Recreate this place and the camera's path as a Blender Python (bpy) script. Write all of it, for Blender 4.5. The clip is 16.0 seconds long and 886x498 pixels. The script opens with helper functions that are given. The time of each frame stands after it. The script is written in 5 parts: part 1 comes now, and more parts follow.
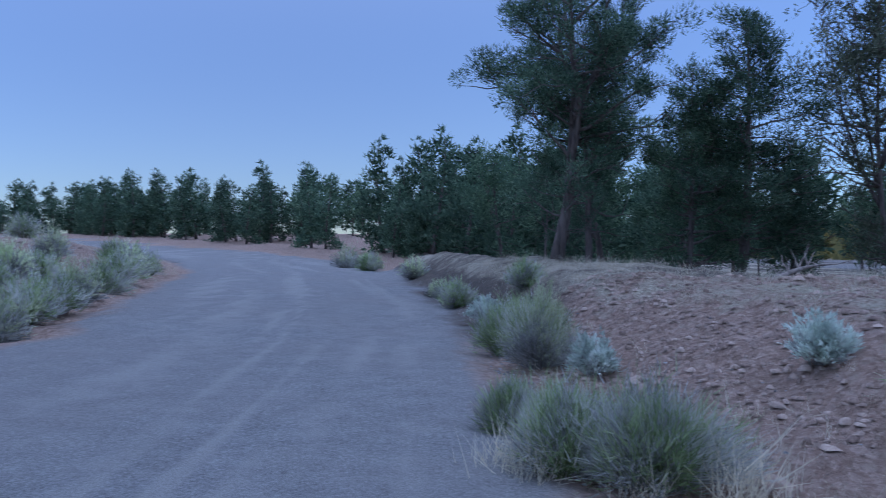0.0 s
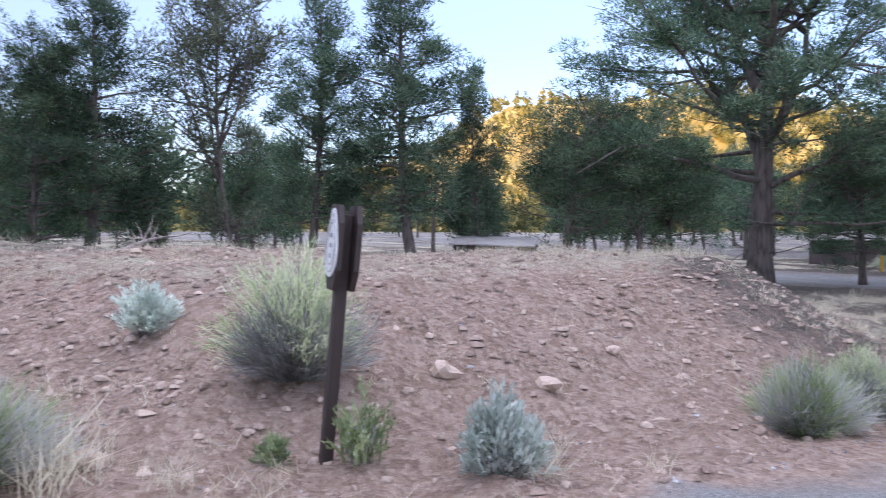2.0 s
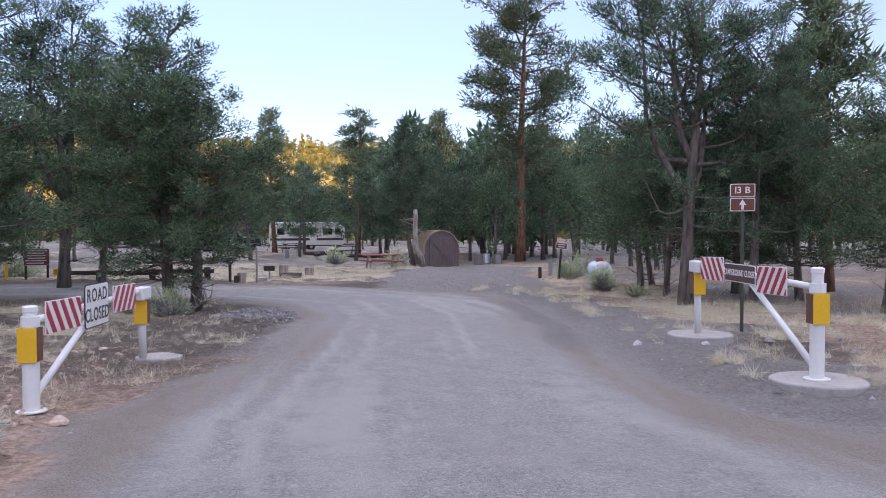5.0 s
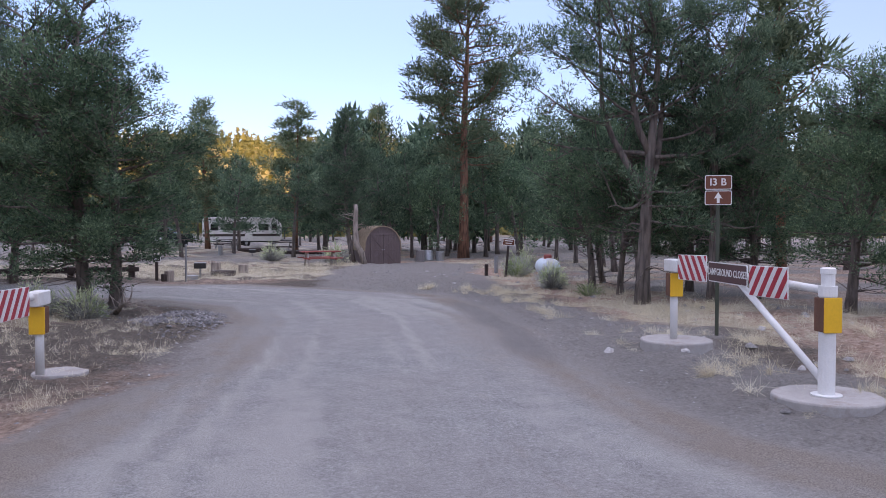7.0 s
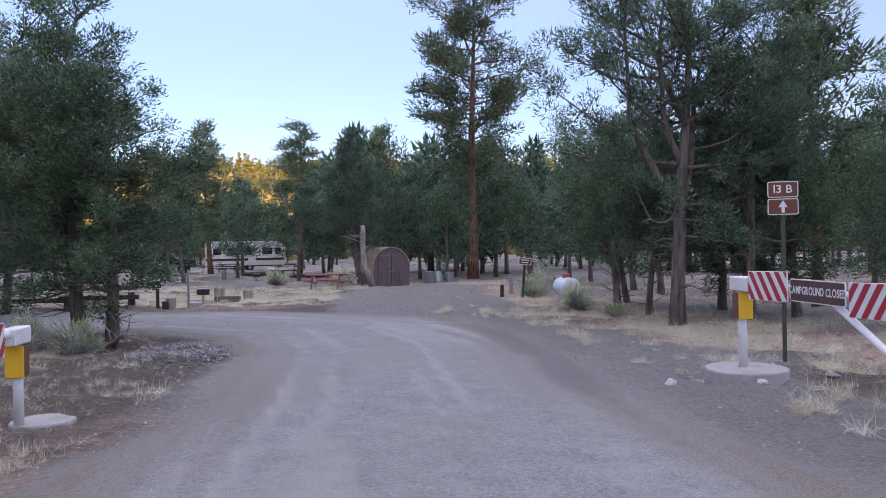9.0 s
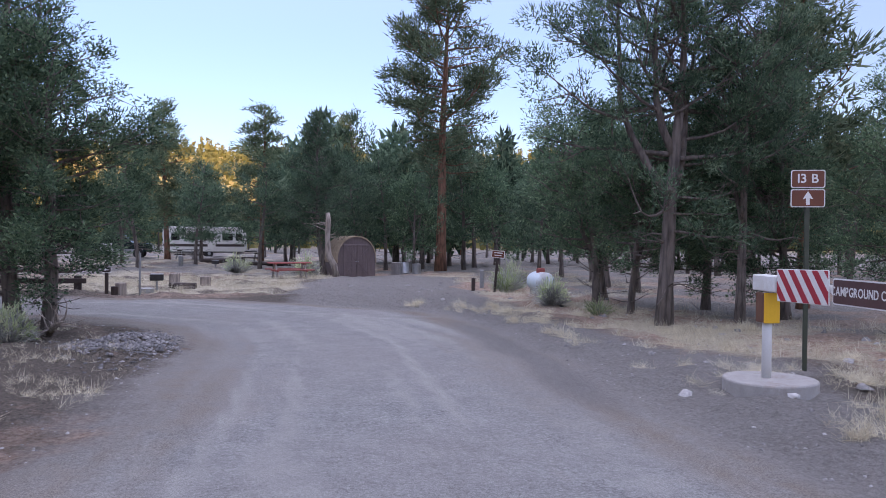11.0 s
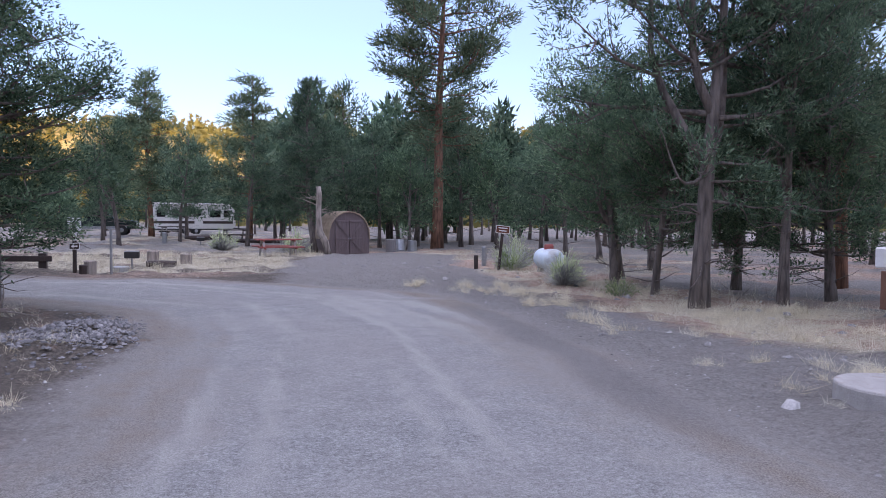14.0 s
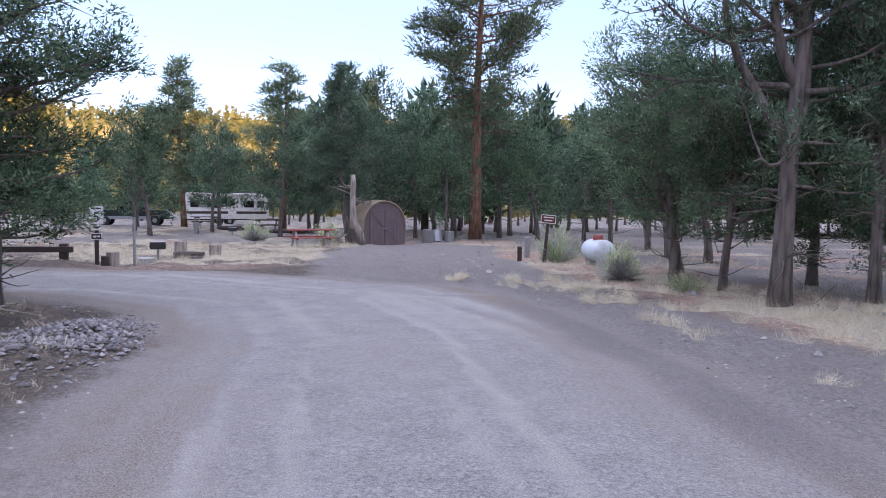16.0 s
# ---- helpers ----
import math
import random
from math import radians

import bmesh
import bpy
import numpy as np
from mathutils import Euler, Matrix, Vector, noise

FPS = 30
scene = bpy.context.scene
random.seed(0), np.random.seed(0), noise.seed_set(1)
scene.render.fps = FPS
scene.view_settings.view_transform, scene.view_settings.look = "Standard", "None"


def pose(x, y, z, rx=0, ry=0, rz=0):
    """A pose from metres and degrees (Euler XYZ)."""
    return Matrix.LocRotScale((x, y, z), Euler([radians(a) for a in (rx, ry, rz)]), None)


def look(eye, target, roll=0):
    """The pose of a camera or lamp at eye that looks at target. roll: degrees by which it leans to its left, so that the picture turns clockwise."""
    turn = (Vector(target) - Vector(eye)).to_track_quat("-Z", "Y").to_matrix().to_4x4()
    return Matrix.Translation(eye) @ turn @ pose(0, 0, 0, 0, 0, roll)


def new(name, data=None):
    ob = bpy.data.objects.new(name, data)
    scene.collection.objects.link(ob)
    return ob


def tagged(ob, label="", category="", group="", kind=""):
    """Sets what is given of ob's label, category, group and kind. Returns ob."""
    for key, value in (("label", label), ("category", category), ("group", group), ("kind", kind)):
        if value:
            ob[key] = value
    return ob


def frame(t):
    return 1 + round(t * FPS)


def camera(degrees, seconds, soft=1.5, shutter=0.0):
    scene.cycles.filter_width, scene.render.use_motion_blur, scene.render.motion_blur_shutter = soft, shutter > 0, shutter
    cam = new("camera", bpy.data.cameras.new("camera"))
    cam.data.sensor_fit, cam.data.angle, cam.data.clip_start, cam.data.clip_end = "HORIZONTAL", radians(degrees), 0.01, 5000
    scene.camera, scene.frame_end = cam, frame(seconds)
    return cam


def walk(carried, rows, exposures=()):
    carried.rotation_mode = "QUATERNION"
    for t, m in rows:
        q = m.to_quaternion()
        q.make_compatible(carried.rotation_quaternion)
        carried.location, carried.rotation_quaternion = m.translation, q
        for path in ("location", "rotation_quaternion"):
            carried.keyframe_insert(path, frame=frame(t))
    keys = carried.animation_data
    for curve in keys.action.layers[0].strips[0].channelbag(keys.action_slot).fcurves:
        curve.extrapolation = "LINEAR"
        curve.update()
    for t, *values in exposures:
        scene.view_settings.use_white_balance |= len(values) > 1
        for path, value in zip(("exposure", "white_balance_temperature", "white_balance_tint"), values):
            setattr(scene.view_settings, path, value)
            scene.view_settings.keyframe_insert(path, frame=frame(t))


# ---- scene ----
cam = camera(57.0, 16.0, soft=0.9, shutter=0.2)
METRES, EYE, TILT, LEAN, TURN = 10.0, 1.5, 0.0, 0.0, 0.0
ROWS = [
    (0.0, 0.0, 0.0, 0.0, 0.0, 0.0, -0.0),
    (0.5, 0.0036, -0.0036, -0.0001, -10.05, -0.49, 0.02),
    (1.0, 0.0072, -0.0055, -0.0001, -20.86, -1.02, 0.01),
    (1.5, 0.0126, -0.009, 0.0, -31.68, -1.5, 0.06),
    (2.0, 0.0304, -0.0115, 0.0004, -42.62, -2.01, 0.22),
    (2.5, 0.0582, -0.0143, -0.0006, -53.31, -2.49, 0.41),
    (3.0, 0.0805, -0.0149, -0.003, -67.2, -3.11, -0.22),
    (3.5, 0.1046, -0.0049, -0.0028, -82.05, -3.12, 0.36),
    (4.0, 0.1353, -0.0027, -0.0051, -89.78, -2.49, 0.43),
    (4.5, 0.1668, -0.0054, -0.0065, -92.25, -1.84, 0.01),
    (5.0, 0.198, -0.0014, -0.0104, -98.33, -1.6, 0.15),
    (7.5, 0.3709, -0.0066, -0.0148, -102.83, -1.74, 0.06),
    (8.0, 0.4021, 0.0003, -0.0173, -102.94, -1.25, 0.3),
    (8.5, 0.437, 0.0044, -0.0171, -103.04, -0.75, 0.62),
    (9.0, 0.4756, 0.004, -0.0166, -102.5, -0.42, 1.07),
    (9.5, 0.5075, 0.0109, -0.0219, -104.41, -0.77, 0.66),
    (12.0, 0.6852, -0.0082, -0.0285, -105.01, -1.0, -0.77),
    (12.5, 0.7198, -0.0075, -0.0331, -105.71, -1.02, -0.09),
    (13.0, 0.7533, -0.014, -0.0352, -105.59, -1.44, 0.1),
    (13.5, 0.7882, -0.0266, -0.0354, -105.68, -1.95, -0.27),
    (14.0, 0.8255, -0.031, -0.0394, -105.66, -2.48, -0.52),
    (14.5, 0.8599, -0.039, -0.0425, -105.63, -3.3, -0.69),
    (15.0, 0.9009, -0.0456, -0.0405, -104.31, -3.52, -0.93),
    (15.5, 0.9412, -0.0435, -0.0436, -104.38, -3.24, -0.89),
    (16.0, 0.9814, -0.0498, -0.0468, -103.3, -3.14, -0.49),
]
EXPOSURES = [(0.0, -0.6, 5000, 14), (0.5, -0.24, 5650, 18), (1.0, 0.24, 6100, 18), (1.8, 0.68, 6500, 18), (3.2, 0.65, 6900, 19), (5.0, 0.4, 7050, 21), (8.0, 0.22, 6800, 22), (12.0, 0.26, 6600, 22), (14.0, 0.38, 6600, 22), (16.0, 0.62, 6700, 22)]
walk(cam, [(t, pose(0, 0, EYE, TILT, LEAN, TURN) @ pose(METRES * x, METRES * y, METRES * z, 90 + pitch, roll, yaw)) for t, x, y, z, yaw, pitch, roll in ROWS],
     EXPOSURES)

# ---- world and sun ----
SUN_AZ, SUN_EL = 258.0, 7.0          # compass from +y, clockwise; degrees
world = bpy.data.worlds.new("sky")
scene.world = world
world.use_nodes = True
wn = world.node_tree
sky = wn.nodes.new("ShaderNodeTexSky")
sky.sky_type = "NISHITA"
sky.sun_disc = False
sky.sun_elevation = radians(SUN_EL)
sky.sun_rotation = radians(SUN_AZ)
sky.altitude = 2000
sky.dust_density = 0.6
sky.ozone_density = 2.9
# a fill, brighter overhead, added over the clear sky to light the ground
SKY_CLEAR, FILL_LOW, FILL_HIGH = 1.4, 0.1, 10.6
geo = wn.nodes.new("ShaderNodeTexCoord")
xyz = wn.nodes.new("ShaderNodeSeparateXYZ")
wn.links.new(geo.outputs["Generated"], xyz.inputs[0])
high = wn.nodes.new("ShaderNodeMath")
high.operation, high.use_clamp, high.inputs[1].default_value = "POWER", True, 1.4
up = wn.nodes.new("ShaderNodeMapRange")
up.inputs["To Min"].default_value, up.inputs["To Max"].default_value = FILL_LOW, FILL_LOW + FILL_HIGH
wn.links.new(xyz.outputs["Z"], high.inputs[0]), wn.links.new(high.outputs[0], up.inputs[0])
sky_fill = wn.nodes.new("ShaderNodeVectorMath")
sky_fill.operation = "SCALE"
sky_fill.inputs[0].default_value = (0.94, 0.98, 1.18)
wn.links.new(up.outputs[0], sky_fill.inputs["Scale"])
clear = wn.nodes.new("ShaderNodeVectorMath")
clear.operation = "MULTIPLY_ADD"
clear.inputs[1].default_value = (SKY_CLEAR * 1.04, SKY_CLEAR * 0.97, SKY_CLEAR * 1.04)
wn.links.new(sky.outputs[0], clear.inputs[0]), wn.links.new(sky_fill.outputs[0], clear.inputs[2])
# cream haze along the horizon, thinning upwards
low = wn.nodes.new("ShaderNodeMapRange")
low.interpolation_type = "SMOOTHSTEP"
low.inputs["From Max"].default_value, low.inputs["To Min"].default_value, low.inputs["To Max"].default_value = 0.30, 1.0, 0.0
wn.links.new(xyz.outputs["Z"], low.inputs[0])
cream = wn.nodes.new("ShaderNodeVectorMath")
cream.operation = "MULTIPLY_ADD"
cream.inputs[0].default_value = (1.6, 1.22, 0.7)
wn.links.new(low.outputs[0], cream.inputs[1]), wn.links.new(clear.outputs[0], cream.inputs[2])
wn.links.new(cream.outputs[0], wn.nodes["Background"].inputs[0])
wn.nodes["Background"].inputs[1].default_value = 0.15
sun = new("sun", bpy.data.lights.new("sun", "SUN"))
sun.data.energy, sun.data.angle, sun.data.color = 5.0, radians(0.53), (1.0, 0.68, 0.26)
sa, se = radians(SUN_AZ), radians(SUN_EL)
SUN_FROM = Vector((math.sin(sa) * math.cos(se), math.cos(sa) * math.cos(se), math.sin(se)))
sun.matrix_world = look(SUN_FROM * 100, (0, 0, 0))


# ---- materials ----
def nodes_of(name):
    m = bpy.data.materials.new(name)
    m.use_nodes = True
    return m, m.node_tree.nodes, m.node_tree.links, m.node_tree.nodes["Principled BSDF"]


def rgb(c):
    return (c[0], c[1], c[2], 1)


def noise_node(nd, ln, scale, detail=4, vec=None, rough=0.55):
    n = nd.new("ShaderNodeTexNoise")
    n.inputs["Scale"].default_value, n.inputs["Detail"].default_value, n.inputs["Roughness"].default_value = scale, detail, rough
    if vec is not None:
        ln.new(vec, n.inputs["Vector"])
    return n


def ramp(nd, ln, src, stops):
    r = nd.new("ShaderNodeValToRGB")
    el = r.color_ramp.elements
    el[0].position, el[0].color = stops[0][0], rgb(stops[0][1])
    el[1].position, el[1].color = stops[-1][0], rgb(stops[-1][1])
    for p, c in stops[1:-1]:
        el.new(p).color = rgb(c)
    ln.new(src, r.inputs[0])
    return r


def mix(nd, ln, fac, a, b, mode="MIX"):
    m = nd.new("ShaderNodeMix")
    m.data_type, m.blend_type = "RGBA", mode
    for sock, v in ((m.inputs[0], fac), (m.inputs[6], a), (m.inputs[7], b)):
        if isinstance(v, (int, float)):
            sock.default_value = v
        elif isinstance(v, tuple):
            sock.default_value = rgb(v)
        else:
            ln.new(v, sock)
    return m.outputs[2]


def bump(nd, ln, bsdf, height, strength, distance):
    b = nd.new("ShaderNodeBump")
    b.inputs["Strength"].default_value, b.inputs["Distance"].default_value = strength, distance
    ln.new(height, b.inputs["Height"])
    ln.new(b.outputs[0], bsdf.inputs["Normal"])


def surface(name, dark, light, scale=8.0, rough=0.8, bumps=0.3, fine=60.0, metal=0.0, stretch=(1, 1, 1), stain=None):
    """A plain surface with broad mottling, fine grain and relief, in the object's own space."""
    m, nd, ln, bs = nodes_of(name)
    tc, mp = nd.new("ShaderNodeTexCoord"), nd.new("ShaderNodeMapping")
    mp.inputs["Scale"].default_value = stretch
    ln.new(tc.outputs["Object"], mp.inputs[0])
    a = noise_node(nd, ln, scale, 5, mp.outputs[0])
    f = noise_node(nd, ln, fine, 3, mp.outputs[0])
    col = ramp(nd, ln, a.outputs[0], [(0.3, dark), (0.7, light)]).outputs[0]
    col = mix(nd, ln, 0.35, col, mix(nd, ln, f.outputs[0], tuple(c * 0.55 for c in dark), tuple(min(1, c * 1.2) for c in light)))
    if stain:
        s = noise_node(nd, ln, scale * 0.45, 6, tc.outputs["Object"], 0.7)
        sf = ramp(nd, ln, s.outputs[0], [(0.52, (0, 0, 0)), (0.68, (1, 1, 1))])
        col = mix(nd, ln, sf.outputs[0], col, stain)
    ln.new(col, bs.inputs["Base Color"])
    bs.inputs["Roughness"].default_value, bs.inputs["Metallic"].default_value = rough, metal
    if bumps:
        bump(nd, ln, bs, f.outputs[0], bumps, 0.01)
    return m


def bark(name, dark, light):
    m, nd, ln, bs = nodes_of(name)
    tc, mp = nd.new("ShaderNodeTexCoord"), nd.new("ShaderNodeMapping")
    mp.inputs["Scale"].default_value = (9, 9, 1.6)
    ln.new(tc.outputs["Object"], mp.inputs[0])
    v = nd.new("ShaderNodeTexVoronoi")
    v.inputs["Scale"].default_value = 1.6
    n = noise_node(nd, ln, 2.0, 6, mp.outputs[0], 0.65)
    wob = mix(nd, ln, 0.25, mp.outputs[0], n.outputs["Color"])
    ln.new(wob, v.inputs["Vector"])
    col = ramp(nd, ln, v.outputs["Distance"], [(0.05, tuple(c * 1.15 for c in light)), (0.45, light), (0.8, dark)]).outputs[0]
    col = mix(nd, ln, 0.5, col, ramp(nd, ln, n.outputs[0], [(0.3, dark), (0.7, light)]).outputs[0])
    ln.new(col, bs.inputs["Base Color"])
    bs.inputs["Roughness"].default_value = 0.95
    bump(nd, ln, bs, n.outputs[0], 0.8, 0.04)
    return m


def foliage(name, dark, mid, light, rough=0.75, random_tree=0.22):
    """Needles and leaves: each blade's tint is stored on the mesh; a little light passes through."""
    m, nd, ln, bs = nodes_of(name)
    at = nd.new("ShaderNodeAttribute")
    at.attribute_name = "tint"
    oi = nd.new("ShaderNodeObjectInfo")
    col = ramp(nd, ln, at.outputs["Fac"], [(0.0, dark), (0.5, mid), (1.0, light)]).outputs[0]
    hs = nd.new("ShaderNodeHueSaturation")
    mr = nd.new("ShaderNodeMapRange")
    mr.inputs["To Min"].default_value, mr.inputs["To Max"].default_value = 1 - random_tree, 1 + random_tree
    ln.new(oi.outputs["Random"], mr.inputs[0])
    ln.new(mr.outputs[0], hs.inputs["Value"])
    ln.new(col, hs.inputs["Color"])
    ln.new(hs.outputs[0], bs.inputs["Base Color"])
    bs.inputs["Roughness"].default_value = rough
    bs.inputs["Specular IOR Level"].default_value = 0.25
    tr = nd.new("ShaderNodeBsdfTranslucent")
    ln.new(hs.outputs[0], tr.inputs[0])
    ms = nd.new("ShaderNodeMixShader")
    ms.inputs[0].default_value = 0.42
    ln.new(bs.outputs[0], ms.inputs[1]), ln.new(tr.outputs[0], ms.inputs[2])
    ln.new(ms.outputs[0], nd["Material Output"].inputs[0])
    return m


def ground_material(name):
    """Soil, gravel, litter and straw, mixed by what the mesh stores of the ground's cover."""
    m, nd, ln, bs = nodes_of(name)
    pos = nd.new("ShaderNodeNewGeometry").outputs["Position"]

    def cover(key):
        a = nd.new("ShaderNodeAttribute")
        a.attribute_name = key
        return a.outputs["Fac"]

    big, med = noise_node(nd, ln, 0.35, 5, pos), noise_node(nd, ln, 2.4, 6, pos, 0.65)
    fine, grit = noise_node(nd, ln, 22, 5, pos, 0.7), noise_node(nd, ln, 90, 3, pos, 0.7)
    peb = nd.new("ShaderNodeTexVoronoi")
    peb.inputs["Scale"].default_value = 62
    ln.new(mix(nd, ln, 0.04, pos, fine.outputs["Color"]), peb.inputs["Vector"])
    lump = nd.new("ShaderNodeTexVoronoi")
    lump.inputs["Scale"].default_value = 6.5
    ln.new(mix(nd, ln, 0.12, pos, med.outputs["Color"]), lump.inputs["Vector"])
    soil = ramp(nd, ln, med.outputs[0], [(0.25, (0.25, 0.168, 0.12)), (0.5, (0.46, 0.335, 0.252)), (0.75, (0.64, 0.50, 0.395))]).outputs[0]
    soil = mix(nd, ln, 0.55, soil, ramp(nd, ln, fine.outputs[0], [(0.34, (0.11, 0.07, 0.05)), (0.5, (0.41, 0.30, 0.225)), (0.66, (0.74, 0.61, 0.49))]).outputs[0])
    clod = nd.new("ShaderNodeTexVoronoi")
    clod.inputs["Scale"].default_value = 17
    ln.new(mix(nd, ln, 0.07, pos, fine.outputs["Color"]), clod.inputs["Vector"])
    soil = mix(nd, ln, 0.4, soil, ramp(nd, ln, clod.outputs["Color"], [(0.15, (0.15, 0.095, 0.075)), (0.5, (0.40, 0.27, 0.21)), (0.85, (0.66, 0.51, 0.43))]).outputs[0])
    soil = mix(nd, ln, ramp(nd, ln, lump.outputs["Distance"], [(0.0, (1, 1, 1)), (0.35, (0, 0, 0))]).outputs[0], soil, (0.50, 0.395, 0.31))
    grav = ramp(nd, ln, peb.outputs["Color"], [(0.1, (0.09, 0.09, 0.084)), (0.5, (0.26, 0.272, 0.27)), (0.95, (0.60, 0.61, 0.60))]).outputs[0]
    grav = mix(nd, ln, 0.5, grav, ramp(nd, ln, grit.outputs[0], [(0.40, (0.06, 0.06, 0.056)), (0.60, (0.54, 0.54, 0.515))]).outputs[0])
    grav = mix(nd, ln, 0.3, grav, ramp(nd, ln, fine.outputs[0], [(0.36, (0.10, 0.10, 0.098)), (0.5, (0.27, 0.275, 0.27)), (0.64, (0.50, 0.50, 0.49))]).outputs[0])
    grav = mix(nd, ln, 0.2, grav, ramp(nd, ln, med.outputs[0], [(0.36, (0.15, 0.142, 0.13)), (0.5, (0.30, 0.295, 0.275)), (0.64, (0.46, 0.45, 0.42))]).outputs[0])
    grav = mix(nd, ln, ramp(nd, ln, big.outputs[0], [(0.35, (0, 0, 0)), (0.75, (0.55, 0.55, 0.55))]).outputs[0], grav, (0.31, 0.29, 0.27))
    yard = mix(nd, ln, 0.45, ramp(nd, ln, fine.outputs[0], [(0.3, (0.155, 0.14, 0.125)), (0.7, (0.34, 0.308, 0.278))]).outputs[0], grav)
    litter = ramp(nd, ln, fine.outputs[0], [(0.3, (0.075, 0.065, 0.053)), (0.7, (0.235, 0.203, 0.17))]).outputs[0]
    straw = ramp(nd, ln, fine.outputs[0], [(0.3, (0.33, 0.285, 0.20)), (0.7, (0.71, 0.655, 0.505))]).outputs[0]
    wear = ramp(nd, ln, grit.outputs[0], [(0.3, (0.22, 0.218, 0.202)), (0.7, (0.50, 0.49, 0.46))]).outputs[0]
    gold = ramp(nd, ln, noise_node(nd, ln, 0.02, 8, pos, 0.7).outputs[0], [(0.35, (0.28, 0.21, 0.07)), (0.6, (0.62, 0.46, 0.17))]).outputs[0]

    def edge(key, spread=0.5):
        s = nd.new("ShaderNodeMath")
        s.operation = "MULTIPLY_ADD"
        ln.new(med.outputs[0], s.inputs[0])
        s.inputs[1].default_value, s.inputs[2].default_value = spread, -spread / 2
        t = nd.new("ShaderNodeMath")
        ln.new(cover(key), t.inputs[0]), ln.new(s.outputs[0], t.inputs[1])
        r = nd.new("ShaderNodeMapRange")
        r.inputs["From Min"].default_value, r.inputs["From Max"].default_value = 0.3, 0.7
        ln.new(t.outputs[0], r.inputs[0])
        return r.outputs[0]

    col = mix(nd, ln, edge("litter", 0.9), soil, litter)
    col = mix(nd, ln, edge("straw", 1.3), col, straw)
    col = mix(nd, ln, edge("yard", 0.5), col, yard)
    col = mix(nd, ln, edge("gravel", 0.4), col, grav)
    dusty = ramp(nd, ln, grit.outputs[0], [(0.35, (0.135, 0.117, 0.097)), (0.65, (0.37, 0.326, 0.28))]).outputs[0]
    some = nd.new("ShaderNodeMath")
    some.operation = "MULTIPLY"
    ln.new(edge("dust", 0.6), some.inputs[0]), ln.new(edge("gravel", 0.4), some.inputs[1])
    col = mix(nd, ln, some.outputs[0], col, dusty)
    col = mix(nd, ln, edge("wear", 0.7), col, wear)
    col = mix(nd, ln, edge("windrow", 0.5), col, mix(nd, ln, 0.5, yard, ramp(nd, ln, grit.outputs[0], [(0.35, (0.05, 0.047, 0.045)), (0.65, (0.27, 0.26, 0.25))]).outputs[0]))
    col = mix(nd, ln, cover("far"), col, gold)
    ln.new(col, bs.inputs["Base Color"])
    bs.inputs["Roughness"].default_value = 0.97
    bs.inputs["Specular IOR Level"].default_value = 0.15
    loose = mix(nd, ln, 0.45, mix(nd, ln, 0.5, med.outputs[0], fine.outputs[0]), lump.outputs["Distance"])
    coarse = nd.new("ShaderNodeBump")
    coarse.inputs["Distance"].default_value = 0.26
    rs = nd.new("ShaderNodeMapRange")
    rs.inputs["To Min"].default_value, rs.inputs["To Max"].default_value = 0.8, 0.06
    ln.new(cover("gravel"), rs.inputs[0]), ln.new(rs.outputs[0], coarse.inputs["Strength"]), ln.new(loose, coarse.inputs["Height"])
    small = nd.new("ShaderNodeBump")
    small.inputs["Strength"].default_value, small.inputs["Distance"].default_value = 0.9, 0.03
    ln.new(mix(nd, ln, 0.25, grit.outputs[0], peb.outputs["Distance"]), small.inputs["Height"])
    ln.new(coarse.outputs[0], small.inputs["Normal"])
    ln.new(small.outputs[0], bs.inputs["Normal"])
    return m


GROUND = ground_material("ground_cover")
BARK = bark("grey_brown_bark", (0.055, 0.046, 0.04), (0.21, 0.175, 0.155))
BARK_RED = bark("orange_pine_bark", (0.07, 0.04, 0.028), (0.33, 0.17, 0.11))
DEADWOOD = bark("weathered_dead_wood", (0.15, 0.125, 0.105), (0.42, 0.36, 0.31))
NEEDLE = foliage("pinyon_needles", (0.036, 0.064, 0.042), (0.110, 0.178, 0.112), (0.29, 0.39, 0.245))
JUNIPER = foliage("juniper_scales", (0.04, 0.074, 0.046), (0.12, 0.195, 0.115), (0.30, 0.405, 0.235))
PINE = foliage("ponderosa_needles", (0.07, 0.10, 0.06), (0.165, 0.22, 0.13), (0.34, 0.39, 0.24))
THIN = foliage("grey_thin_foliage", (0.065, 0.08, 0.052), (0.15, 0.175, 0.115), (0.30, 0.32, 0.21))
WHITE = surface("white_paint", (0.68, 0.68, 0.66), (0.82, 0.82, 0.80), 3, 0.45, 0.1, 80, stain=(0.60, 0.56, 0.50))
YELLOW = surface("yellow_reflective", (0.80, 0.44, 0.02), (0.86, 0.50, 0.03), 4, 0.4, 0.05)
RED = surface("red_stripe", (0.36, 0.02, 0.035), (0.45, 0.03, 0.05), 6, 0.4, 0.05)
BLACK = surface("black_paint", (0.012, 0.012, 0.012), (0.03, 0.03, 0.03), 6, 0.5, 0.1)
BROWN_SIGN = surface("brown_sign_paint", (0.13, 0.04, 0.02), (0.17, 0.055, 0.028), 5, 0.45, 0.05)
DARK_SIGN = surface("dark_maroon_sign_paint", (0.075, 0.036, 0.034), (0.115, 0.055, 0.052), 5, 0.5, 0.05)
BROWN_WOOD = surface("dark_stained_wood", (0.028, 0.018, 0.015), (0.06, 0.04, 0.034), 5, 0.6, 0.4, 50, stretch=(6, 6, 1))
